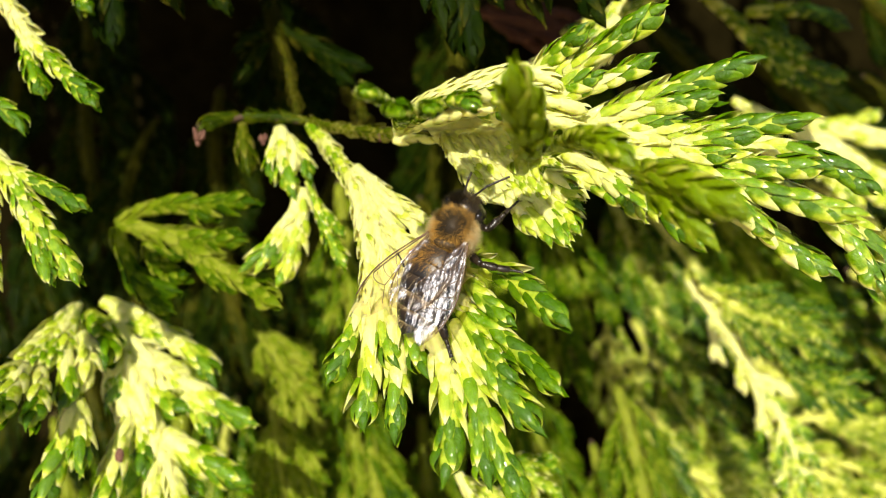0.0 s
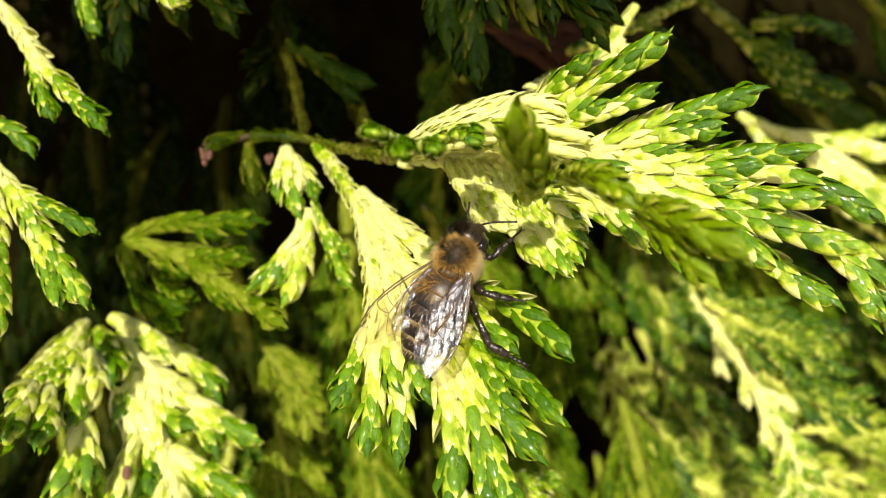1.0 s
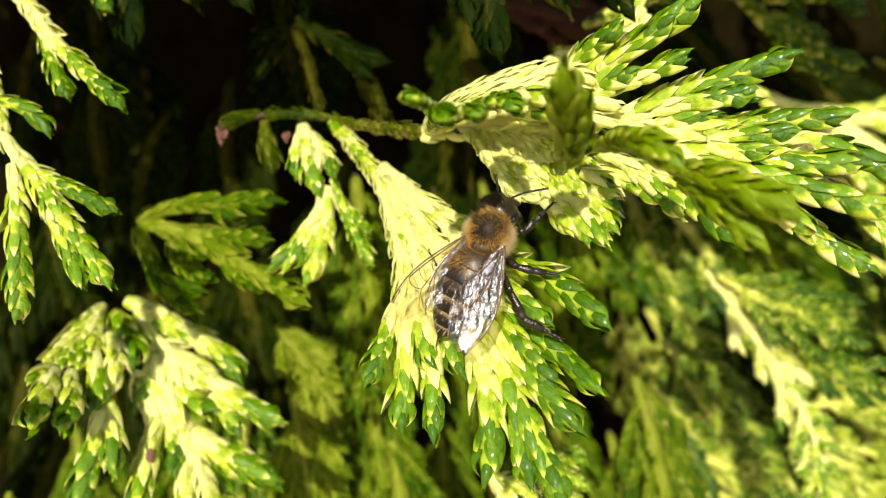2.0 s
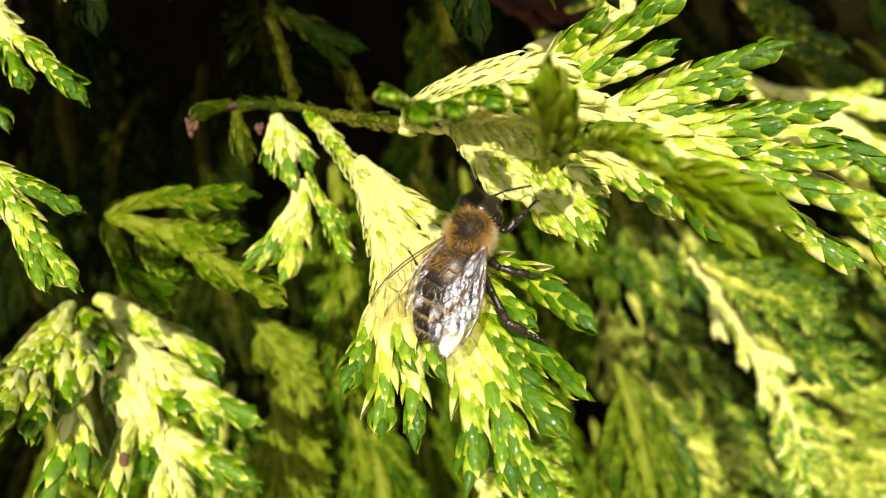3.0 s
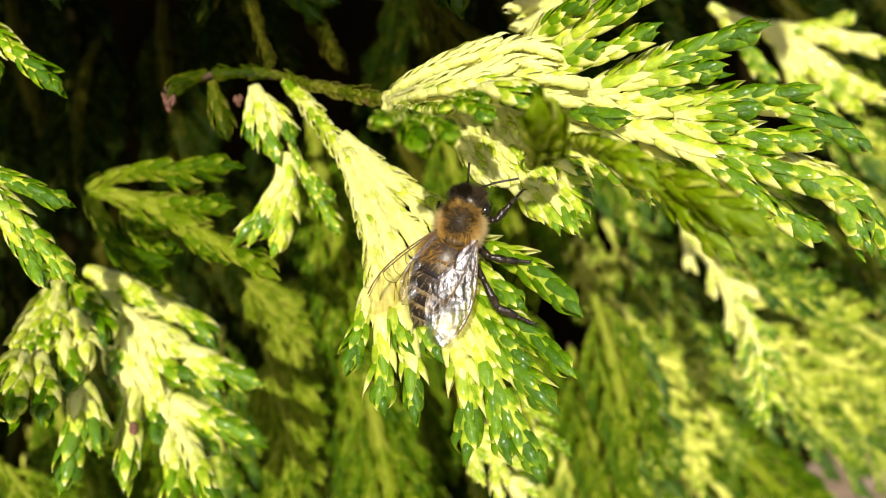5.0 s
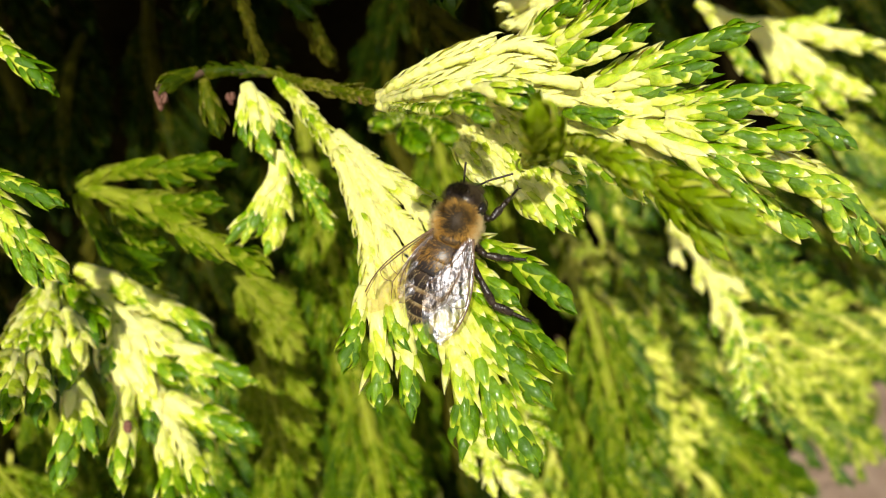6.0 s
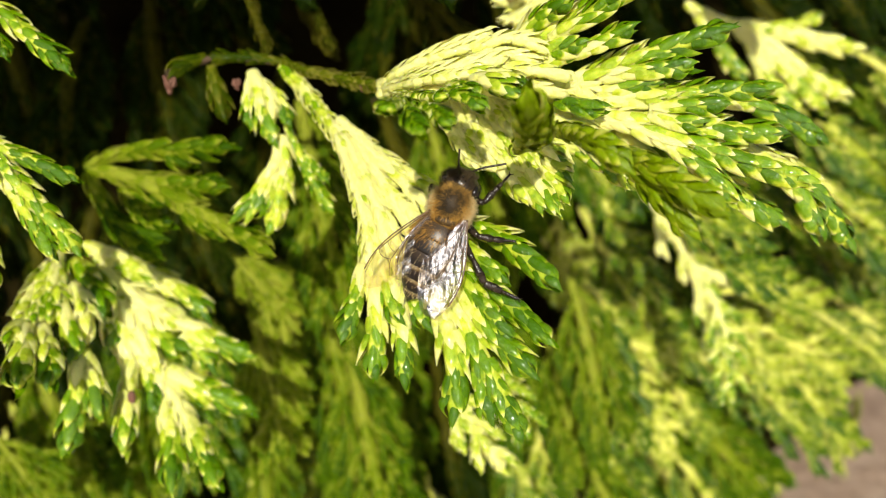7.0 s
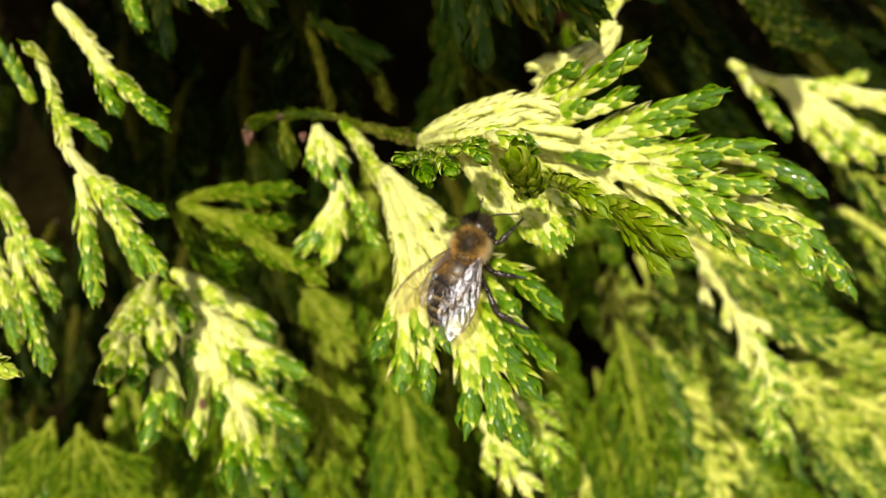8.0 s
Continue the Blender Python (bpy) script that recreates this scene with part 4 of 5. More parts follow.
# ---- foliage deeper in the hedge ----
def frond(seed, g0, g1, mat, slim):
    """A hanging frond: a pale leafy axis along +y with narrow side branches in turn, lying in the xy plane; built once and copied."""
    rnd = random.Random(seed)
    ob = new("hedge_frond")
    n = 9 + seed % 3
    length = 34 + 8 * rnd.random()
    bow = rnd.uniform(-4, 4)
    twigs = [((0, 0, 0), (bow, length * 0.5, rnd.uniform(0, 2)), (bow * 0.5, length, -2), 3.1 * slim, g0 * 0.3, g1 * 0.55)]
    for k in range(n):
        at = 0.08 + 0.76 * k / n
        side = 1 if k % 2 else -1
        x0, y0 = bow * math.sin(math.pi * at * 0.8), length * at
        reach = (15 - 8 * at + 3 * rnd.random()) * (0.8 + 0.3 * math.sin(3.0 * at))
        lift = rnd.uniform(-2.5, 2.5)
        a, c = (x0, y0, 0), (x0 + side * reach * 0.44, y0 + reach, lift)
        b = (x0 + side * reach * 0.30, y0 + reach * 0.42, lift * 0.5 + 0.6)
        twigs.append((a, b, c, 2.4 * slim, g0 + 0.3, g1))
        if reach > 8:
            twigs.append((b, (b[0] + side * 1.6, b[1] + 2.2, b[2]), (b[0] + side * 3.2, b[1] + reach * 0.42, lift), 2.1 * slim, g0 + 0.4, g1))
            d = (x0 + side * reach * 0.16, y0 + reach * 0.22, 0.3)
            twigs.append((d, (d[0] + side * 0.2, d[1] + 3, d[2] + 0.5), (d[0] - side * 0.3, d[1] + reach * 0.5, lift * 0.5), 2.0 * slim, g0 + 0.4, g1))
    tagged(child("small_leaves", frond_mesh("small_leaves", twigs, mat, rnd), ob), kind="stuff")
    turn = Matrix.Identity(3)
    verts, faces = tube([(Vector((0, -0.8 + 0.5 * k, -0.3)), turn, 0.4 + 0.05 * (k % 2), 0.4) for k in range(8)], 7)
    child("stem", mesh_of("stem", [v / 1000 for v in verts], faces, BARK, [0.5] * len(verts)), ob)
    return ob


def lay(along, facing, place, size=1.0, spin=0.0):
    """The pose of a frond: its axis along one way, its face turned to another (plan axes, millimetres)."""
    y = Vector(along).normalized()
    z = Vector(facing)
    z = (z - y * z.dot(y)).normalized()
    r = Matrix((y.cross(z), y, z)).transposed().to_4x4()
    return START @ Matrix.Translation(mm(place)) @ r @ pose(0, 0, 0, 0, spin, 0) @ Matrix.Scale(size, 4)


KINDS = [
    (frond(11, 0.10, 1.0, HEDGE_LEAF, 0.74), "yellow-green hanging frond on the hedge face"),
    (frond(12, 0.00, 0.8, HEDGE_LEAF, 0.8), "pale cream-green hanging frond on the hedge face"),
    (frond(13, 0.30, 1.0, HEDGE_LEAF, 0.74), "green hanging frond on the hedge face"),
    (frond(14, 0.35, 1.0, SHADE_LEAF, 0.85), "dull dark frond deep in the hedge, shade put into its colour"),
    (frond(15, 0.05, 0.9, HEDGE_LEAF, 0.66), "slender pale frond on the hedge face"),
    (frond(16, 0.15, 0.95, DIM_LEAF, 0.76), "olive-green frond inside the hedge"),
]
RND = random.Random(5)
used = set()


def put(kind, m):
    ob, label = KINDS[kind]
    size = m.to_scale()[0]
    if kind in used:
        c = copy_thing(ob, m.normalized())
        c.scale = (size,) * 3
    else:
        used.add(kind)
        ob.matrix_world = m
        tagged(ob, label, "conifer frond", "hedge fronds")


def scatter(x0, x1, z0, z1, pitch, depth, kinds, lean, size):
    x = x0
    row = 0
    while x < x1:
        z = z0 + (row % 2) * pitch * 0.5
        while z < z1:
            px, pz = x + RND.uniform(-0.4, 0.4) * pitch, z + RND.uniform(-0.4, 0.4) * pitch
            right = min(1, max(0, px / 70))
            py = depth(px, pz) + RND.uniform(-9, 18) + 8 * (pz > -8 and px < 30 and pz < 60)
            along = (0.10 + lean * right + RND.uniform(-0.3, 0.3), -0.38 + RND.uniform(-0.2, 0.2), -0.86)
            facing = (RND.uniform(-0.35, 0.35), -0.9, 0.40 + RND.uniform(-0.2, 0.2))
            if (px > 86 and pz < -62) or (15 < px < 34 and pz < 8 and RND.random() < 0.75):  # the foot of the hedge lets the ground show, and a gap its dark inside
                z += pitch
                continue
            # zones whose fronds get a darker-coloured kind in place of shade
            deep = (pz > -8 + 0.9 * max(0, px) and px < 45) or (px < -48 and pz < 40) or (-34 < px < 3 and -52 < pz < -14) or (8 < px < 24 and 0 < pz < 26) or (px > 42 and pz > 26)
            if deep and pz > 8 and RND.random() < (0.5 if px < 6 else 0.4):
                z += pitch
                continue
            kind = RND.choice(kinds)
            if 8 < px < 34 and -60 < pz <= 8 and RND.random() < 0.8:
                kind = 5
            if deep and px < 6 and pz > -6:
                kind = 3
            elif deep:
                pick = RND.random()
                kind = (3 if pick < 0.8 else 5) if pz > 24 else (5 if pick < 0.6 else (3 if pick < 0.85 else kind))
            put(kind, lay(along, facing, (px, py, pz), size * RND.uniform(0.8, 1.15), RND.uniform(-20, 20)))
            z += pitch
        x += pitch
        row += 1


scatter(-95, 150, -95, 52, 19, lambda x, z: 128 + 0.30 * max(0, x - 30) + 0.10 * max(0, -30 - z), (0, 1, 2, 4, 5), 0.75, 1.05)
scatter(-115, 190, -105, 75, 24, lambda x, z: 152 + 0.45 * max(0, x - 15) + 0.15 * max(0, -30 - z), (0, 2, 3, 3), 0.75, 1.25)
# unseen overhang, added above the view to keep sun off the hedge's inside
scatter(-110, 38, 63, 120, 16, lambda x, z: 62 + 0.12 * (z - 68) + 0.22 * max(0, x), (0, 1, 2), 0.3, 1.2)
scatter(-130, 28, 80, 170, 22, lambda x, z: 92 - 0.10 * (z - 78), (0, 1, 2), 0.3, 1.3)
scatter(-120, 36, 64, 170, 19, lambda x, z: 80 + 0.1 * max(0, x), (0, 1, 2), 0.3, 1.2)
scatter(-130, 120, 84, 190, 24, lambda x, z: 128 + 0.3 * max(0, x), (2, 3), 0.3, 1.4)
for place in ((-11, 102, -28), (-15, 106, -18), (-8, 110, -40), (26, 118, -34), (29, 114, -22), (-16, 104, 10), (4, 116, 10)):
    put(5, lay((0.15, -0.3, -0.9), (RND.uniform(-0.3, 0.3), -0.9, 0.35), place, RND.uniform(0.75, 0.95), RND.uniform(-15, 15)))
scatter(18, 78, -112, -50, 17, lambda x, z: 138 + 0.30 * max(0, x), (0, 2, 4, 5), 0.8, 1.1)


def outer_hedge():
    """The rest of the hedge, beyond the bee on all sides, as one mass of hanging fronds on its rounded body."""
    rnd = random.Random(31)
    back = START.inverted()
    V, F, off = [], [], 0
    for k in range(1900):
        n = Vector((rnd.gauss(0, 1), rnd.gauss(0, 1), rnd.gauss(0, 1))).normalized()
        p = HEDGE_AT + Vector((n.x * HEDGE_SIZE.x, n.y * HEDGE_SIZE.y, n.z * HEDGE_SIZE.z)) * rnd.uniform(0.86, 0.96)
        q = back @ p * 1000
        if (-125 < q.x < 200 and -125 < q.z < 175 and q.y < 330) or p.z < 0.05 or (0.10 < p.x < 0.55 and p.z < 0.33 and p.y < 0.45):
            continue
        out = Vector((n.x / HEDGE_SIZE.x, n.y / HEDGE_SIZE.y, n.z / HEDGE_SIZE.z)).normalized()
        way = (out * 0.55 + Vector((rnd.uniform(-0.35, 0.35), rnd.uniform(-0.35, 0.35), -0.75))).normalized()
        side = way.cross(out + Vector((rnd.uniform(-0.4, 0.4), rnd.uniform(-0.4, 0.4), 0.1))).normalized()
        long = rnd.uniform(0.045, 0.085)
        for j in range(13):
            t = j / 13
            s = 0 if j == 0 else (1 if j % 2 else -1)
            a = p + way * long * t
            reach = long if j == 0 else long * (0.45 - 0.3 * t)
            d = way if j == 0 else (way * 0.8 + side * s * 0.7).normalized()
            m = d.cross(side + way * 0.3).normalized()
            turn = Matrix((m.cross(d), d, m)).transposed()
            w = 0.0024
            vs, fs = tube([(a, turn, w * 0.6, w * 0.3), (a + d * reach * 0.5, turn, w, w * 0.4), (a + d * reach, turn, w * 0.3, w * 0.2)], 6)
            V += vs
            F += [tuple(i + off for i in f) for f in fs]
            off += len(vs)
    ob = new("hedge_foliage", mesh_of("hedge_foliage", V, F, HEDGE_LEAF, [0.25 + 0.5 * noise.noise(v * 60) for v in V]))
    tagged(ob, "mass of yellow-green foliage of the same hedge", "hedge", "", "stuff")


outer_hedge()


# ---- small finds ----
bm = bmesh.new()
bmesh.ops.create_icosphere(bm, subdivisions=2, radius=1.0, matrix=Matrix.Diagonal((0.28, 0.16, 0.6, 1)))
BUD_SCALE = bpy.data.meshes.new("bud_scale")
bm.to_mesh(BUD_SCALE)
bm.free()
BUD_SCALE.materials.append(BUD)
BUD_SCALE.polygons.foreach_set("use_smooth", [True] * len(BUD_SCALE.polygons))


def bud(place, size, seed):
    """A withered bud of loose dry scales."""
    rnd = random.Random(seed)
    ob = new("withered_bud")
    ob.empty_display_size = 0.001
    ob.matrix_world = START @ Matrix.Translation(mm(place))
    for k in range(14):
        a, q = rnd.uniform(0, 6.28), rnd.uniform(0.1, 0.9)
        m = Matrix.Translation((0.45 * math.cos(a) * q, 0.45 * math.sin(a) * q, -0.9 * (1 - q) + rnd.uniform(-0.2, 0.2)))
        m = m @ Euler((rnd.uniform(-0.6, 0.6), rnd.uniform(-0.6, 0.6), a)).to_matrix().to_4x4()
        child("bud_scale", BUD_SCALE, ob, "", Matrix.Scale(size / 1000, 4) @ m)
    tagged(ob, "withered brown and pinkish bud on a twig", "bud", "withered buds")


bud((-25.6, 71.0, 12.3), 1.1, 1)
bud((-19.0, 71.6, 11.9), 0.7, 2)
bud((-6.0, 65.0, 11.0), 0.6, 3)

dead = frond(21, 0.0, 0.0, DEAD, 1.2)
dead.matrix_world = lay((0.9, -0.2, -0.25), (0.1, -0.9, 0.4), (4, 108, 38), 0.6)
tagged(dead, "dead rust-brown frond caught inside the hedge", "conifer frond")


scar = bmesh.new()
bmesh.ops.create_icosphere(scar, subdivisions=3, radius=1.0)
for v in scar.verts:
    v.co = Vector((v.co.x * 0.42, v.co.y * 0.35, v.co.z * 0.75)) * (1 + 0.18 * noise.noise(v.co * 4)) / 1000
me = bpy.data.meshes.new("brown_scar")
scar.to_mesh(me)
scar.free()
me.materials.append(BUD)
child("brown_scar", me, left_low_spray["ob"], "small brown withered spot", left_low_spray["ob"].matrix_world.inverted() @ START @ Matrix.Translation(mm((-32.1, 67.3, -20.5))))


# ---- the bee: x to its right, y ahead, z up from its back, in millimetres ----
def fuzz(name, stops, scale):
    return plain(name, stops, scale, 0.55, 0.6, 0.00008, 0.35)


THORAX = fuzz("thorax_fuzz", [(0.3, (0.025, 0.017, 0.009)), (0.7, (0.09, 0.052, 0.018))], 900)
HAIR = plain("golden_hair", [(0.3, (0.44, 0.22, 0.03)), (0.7, (0.76, 0.45, 0.10))], 700, 0.5, 0.1)
PALE_HAIR = plain("pale_hair", [(0.3, (0.58, 0.42, 0.16)), (0.7, (0.82, 0.68, 0.36))], 700, 0.5, 0.1)
DARK_HAIR = plain("dark_hair", [(0.3, (0.025, 0.017, 0.008)), (0.7, (0.10, 0.066, 0.022))], 700, 0.5, 0.1)
SHELL = plain("dark_shell", [(0.3, (0.010, 0.008, 0.007)), (0.7, (0.035, 0.022, 0.014))], 800, 0.28, 0.2)
EYE_M = plain("compound_eye", [(0.3, (0.006, 0.005, 0.005)), (0.7, (0.018, 0.014, 0.012))], 4000, 0.15, 0.3, 0.00003)
LEG = plain("leg_shell", [(0.3, (0.006, 0.005, 0.004)), (0.7, (0.040, 0.027, 0.017))], 1600, 0.24, 0.5)
VEIN = plain("wing_vein", [(0.3, (0.07, 0.04, 0.02)), (0.7, (0.16, 0.09, 0.04))], 900, 0.4)


def band_material():
    """An abdomen plate: pale hair at its front, brown-black shell behind."""
    m, nodes, links, b = material("abdomen_band", 0.35)
    at = nodes.new("ShaderNodeAttribute")
    at.attribute_name = "green"
    n = noise_node(nodes, links, 1500, 3.0)
    f = maths(nodes, links, "MULTIPLY_ADD", n.outputs["Fac"], 0.3)
    f.node.inputs[2].default_value = -0.15
    f = maths(nodes, links, "ADD", f, at.outputs["Fac"], True)
    r = ramp(nodes, [(0.0, (0.30, 0.24, 0.13)), (0.24, (0.15, 0.10, 0.04)), (0.40, (0.04, 0.024, 0.013)), (1.0, (0.012, 0.009, 0.008))])
    links.new(f, r.inputs[0])
    links.new(r.outputs[0], b.inputs["Base Color"])
    bump(nodes, links, b, noise_node(nodes, links, 6000, 2.0).outputs["Fac"], 0.5, 0.00004)
    return m


def wing_material(name, sheen):
    """Clear wrinkled membrane: mostly see-through, with a silvery sheen."""
    m, nodes, links, b = material(name, 0.25)
    clear, mix = nodes.new("ShaderNodeBsdfTransparent"), nodes.new("ShaderNodeMixShader")
    clear.inputs[0].default_value = (0.93, 0.86, 0.74, 1)
    nodes.remove(b)
    b = nodes.new("ShaderNodeBsdfGlossy")
    b.inputs["Color"].default_value, b.inputs["Roughness"].default_value = (0.28, 0.275, 0.30, 1), 0.27
    n = noise_node(nodes, links, 2600, 4.0, 0.65)
    stretch = nodes.new("ShaderNodeMapping")
    stretch.inputs["Scale"].default_value = (1.0, 0.22, 1.0)
    links.new(n.inputs["Vector"].links[0].from_socket, stretch.inputs[0])
    links.new(stretch.outputs[0], n.inputs["Vector"])
    wave = nodes.new("ShaderNodeTexWave")
    wave.inputs["Scale"].default_value, wave.inputs["Distortion"].default_value = 260, 16.0
    wave.inputs["Detail"].default_value = 3.0
    links.new(nodes.new("ShaderNodeTexCoord").outputs["Object"], wave.inputs["Vector"])
    h = maths(nodes, links, "MULTIPLY_ADD", wave.outputs["Fac"], 0.35)
    links.new(n.outputs["Fac"], h.node.inputs[2])
    bump(nodes, links, b, h, 1.0, 0.00012)
    part = ramp(nodes, [(0.35, (sheen * 0.55,) * 3), (0.65, (min(1, sheen * 1.5),) * 3)])
    links.new(noise_node(nodes, links, 700, 4.0, 0.6).outputs["Fac"], part.inputs[0])
    links.new(part.outputs[0], mix.inputs[0])
    links.new(clear.outputs[0], mix.inputs[1])
    links.new(b.outputs[0], mix.inputs[2])
    links.new(mix.outputs[0], nodes["Material Output"].inputs[0])
    return m


BAND, MEMBRANE, CLEAR = band_material(), wing_material("wing_membrane", 0.38), wing_material("clear_membrane", 0.10)
HAZY = wing_material("hazy_membrane", 0.30)


def ball(name, centre, radii, mat, parent, label="", turn=(0, 0, 0), sub=4, taper=0.0):
    bm = bmesh.new()
    bmesh.ops.create_icosphere(bm, subdivisions=sub, radius=1.0)
    for v in bm.verts:
        k = 1 - taper * v.co.y
        v.co = Vector((v.co.x * k, v.co.y, v.co.z * k)) * (1 + 0.015 * noise.noise(v.co * 5))
    m = Matrix.LocRotScale(Vector(centre) / 1000, Euler([radians(a) for a in turn]), Vector(radii) / 1000)
    bmesh.ops.transform(bm, matrix=m, verts=bm.verts)
    me = bpy.data.meshes.new(name)
    bm.to_mesh(me)
    bm.free()
    me.materials.append(mat)
    me.polygons.foreach_set("use_smooth", [True] * len(me.polygons))
    return child(name, me, parent, label)


def coat(name, parent, centre, radii, count, long, mat, seed, keep, flow=(0, -0.6, 0), thick=0.018, label=""):
    """A coat of fine hairs on an ellipsoid, each a thin three-sided spike that leans with the flow."""
    rnd = random.Random(seed)
    verts, faces = [], []
    while count:
        d = Vector((rnd.gauss(0, 1), rnd.gauss(0, 1), rnd.gauss(0, 1))).normalized()
        if not keep(d):
            continue
        count -= 1
        p = Vector(centre) + Vector((d.x * radii[0], d.y * radii[1], d.z * radii[2])) * 0.98
        n = Vector((d.x / radii[0], d.y / radii[1], d.z / radii[2])).normalized()
        way = (n + Vector(flow) * rnd.uniform(0.3, 1.0) + Vector((rnd.uniform(-1, 1), rnd.uniform(-1, 1), rnd.uniform(-1, 1))) * 0.35).normalized()
        x = way.orthogonal().normalized()
        z = way.cross(x)
        l, o = long * rnd.uniform(0.55, 1.15), len(verts)
        mid = p + way * l * 0.5
        for q, w in ((p, thick), (mid, thick * 0.8)):
            verts += [q + x * w, q - x * w * 0.5 + z * w * 0.87, q - x * w * 0.5 - z * w * 0.87]
        verts.append(p + way * l + Vector(flow) * l * 0.15)
        faces += [(o, o + 1, o + 4, o + 3), (o + 1, o + 2, o + 5, o + 4), (o + 2, o, o + 3, o + 5)]
        faces += [(o + 3, o + 4, o + 6), (o + 4, o + 5, o + 6), (o + 5, o + 3, o + 6)]
    return child(name, mesh_of(name, [v / 1000 for v in verts], faces, mat), parent, label)


def limb(name, points, widths, parent, mat, label="", origin=None, flat=1.0):
    """A limb through points (mm) with a width at each, swelling smoothly between."""
    o = Vector(origin or (0, 0, 0))
    pts = [Vector(p) - o for p in points]
    ring = []
    for i in range(len(pts) - 1):
        y = (pts[i + 1] - pts[i]).normalized()
        x = y.cross(Vector((0, 0, 1))).normalized()
        turn = Matrix((x, y, x.cross(y))).transposed()
        for k in range(5):
            t = k / 4
            w = (widths[i] * (1 - t) + widths[i + 1] * t) / 2
            ring.append((pts[i].lerp(pts[i + 1], t), turn, w, w * flat))
    verts, faces = tube(ring, 9)
    return child(name, mesh_of(name, [v / 1000 for v in verts], faces, mat), parent, label)


def leg(bee, hip, knee, ankle, toe, widths, label):
    """A leg hung at its hip: femur, tibia, tarsus of small joints, claws and a few bristles."""
    rig = new("leg")
    rig.parent = bee
    rig.matrix_basis = Matrix.Translation(mm(hip))
    tagged(rig, label)
    o = Vector(hip)
    k, a, t = Vector(knee), Vector(ankle), Vector(toe)
    widths = [w * 1.2 for w in widths]
    limb("femur", [o, o.lerp(k, 0.5), k], [widths[0] * 0.8, widths[0], widths[0] * 0.7], rig, LEG, "", o)
    limb("tibia", [k, k.lerp(a, 0.7), a], [widths[0] * 0.6, widths[1], widths[1] * 0.75], rig, LEG, "", o, 0.7)
    d = t - a
    limb("basitarsus", [a, a + d * 0.25, a + d * 0.5], [widths[2] * 0.75, widths[2], widths[2] * 0.7], rig, LEG, "", o, 0.6)
    for j in range(4):
        q0, q1 = a + d * (0.5 + 0.11 * j), a + d * (0.6 + 0.11 * j)
        limb("tarsomere", [q0, q1], [widths[2] * 0.35, widths[2] * 0.5], rig, LEG, "", o)
    for s in (-1, 1):
        side_way = d.cross(Vector((0, 0, 1))).normalized() * s
        limb("claw", [t - d * 0.04, t + side_way * 0.16 + d * 0.03, t + side_way * 0.2 + d * 0.09 - Vector((0, 0, 0.1))], [0.1, 0.07, 0.02], rig, LEG, "", o)
    rnd = random.Random(7)
    verts, faces = [], []
    for j in range(110):
        f = rnd.random()
        p, w = (o.lerp(k, f), widths[0]) if j % 3 == 0 else ((k.lerp(a, f), widths[1]) if j % 3 == 1 else (a.lerp(t, f * 0.6), widths[2]))
        along = (t - a).normalized()
        way = (Vector((rnd.gauss(0, 1), rnd.gauss(0, 1), rnd.gauss(0, 1))).normalized() + along * 0.9).normalized()
        x = way.orthogonal().normalized() * 0.014
        q = p + (way - along * way.dot(along)).normalized() * w * 0.38 - o
        n = len(verts)
        verts += [q + x, q - x, q + way.cross(x), q + way * rnd.uniform(0.14, 0.30)]
        faces += [(n, n + 1, n + 3), (n + 1, n + 2, n + 3), (n + 2, n, n + 3)]
    child("bristles", mesh_of("bristles", [v / 1000 for v in verts], faces, DARK_HAIR), rig, "short dark leg bristles")
    return rig


def wing(bee, name, length, chord, base, label, veins, folds, mat):
    """A membrane with rounded tip along -y from its base, chord to -x; crumpled a little, with raised veins."""
    nx, ny = 22, 44
    def shape(s, c):
        lead = 0.35 * math.sin(math.pi * s) - chord * 0.42 * s**5
        span = chord * (0.20 + 0.80 * math.sin(min(1, s * 1.75) * math.pi / 2)) * (1 - 0.12 * s**3) * max(0.0, 1 - max(0, (s - 0.54) / 0.46) ** 2.0) ** 0.5
        x = lead - span * c
        z = 0.13 * math.sin(c * 9 + s * 3) * s * folds + 0.10 * math.sin(s * 13 + c * 4) * folds * c - 0.25 * c * c
        return Vector((x, -s * length, z))
    verts, faces = [], []
    for i in range(ny + 1):
        for j in range(nx + 1):
            verts.append(shape(i / ny, j / nx) / 1000)
    for i in range(ny):
        for j in range(nx):
            q = i * (nx + 1) + j
            faces.append((q, q + 1, q + nx + 2, q + nx + 1))
    w = child(name, mesh_of(name, verts, faces, mat), bee, label)
    w.matrix_basis = base
    for (s0, c0), (s1, c1), (s2, c2), thick in veins:
        pts = []
        for k in range(9):
            t = k / 8
            s = s0 * (1 - t) ** 2 + 2 * s1 * t * (1 - t) + s2 * t * t
            c = c0 * (1 - t) ** 2 + 2 * c1 * t * (1 - t) + c2 * t * t
            pts.append(shape(s, c) + Vector((0, 0, 0.035)))
        limb("vein", pts, [thick * 1.1] * len(pts), w, VEIN)
    return w


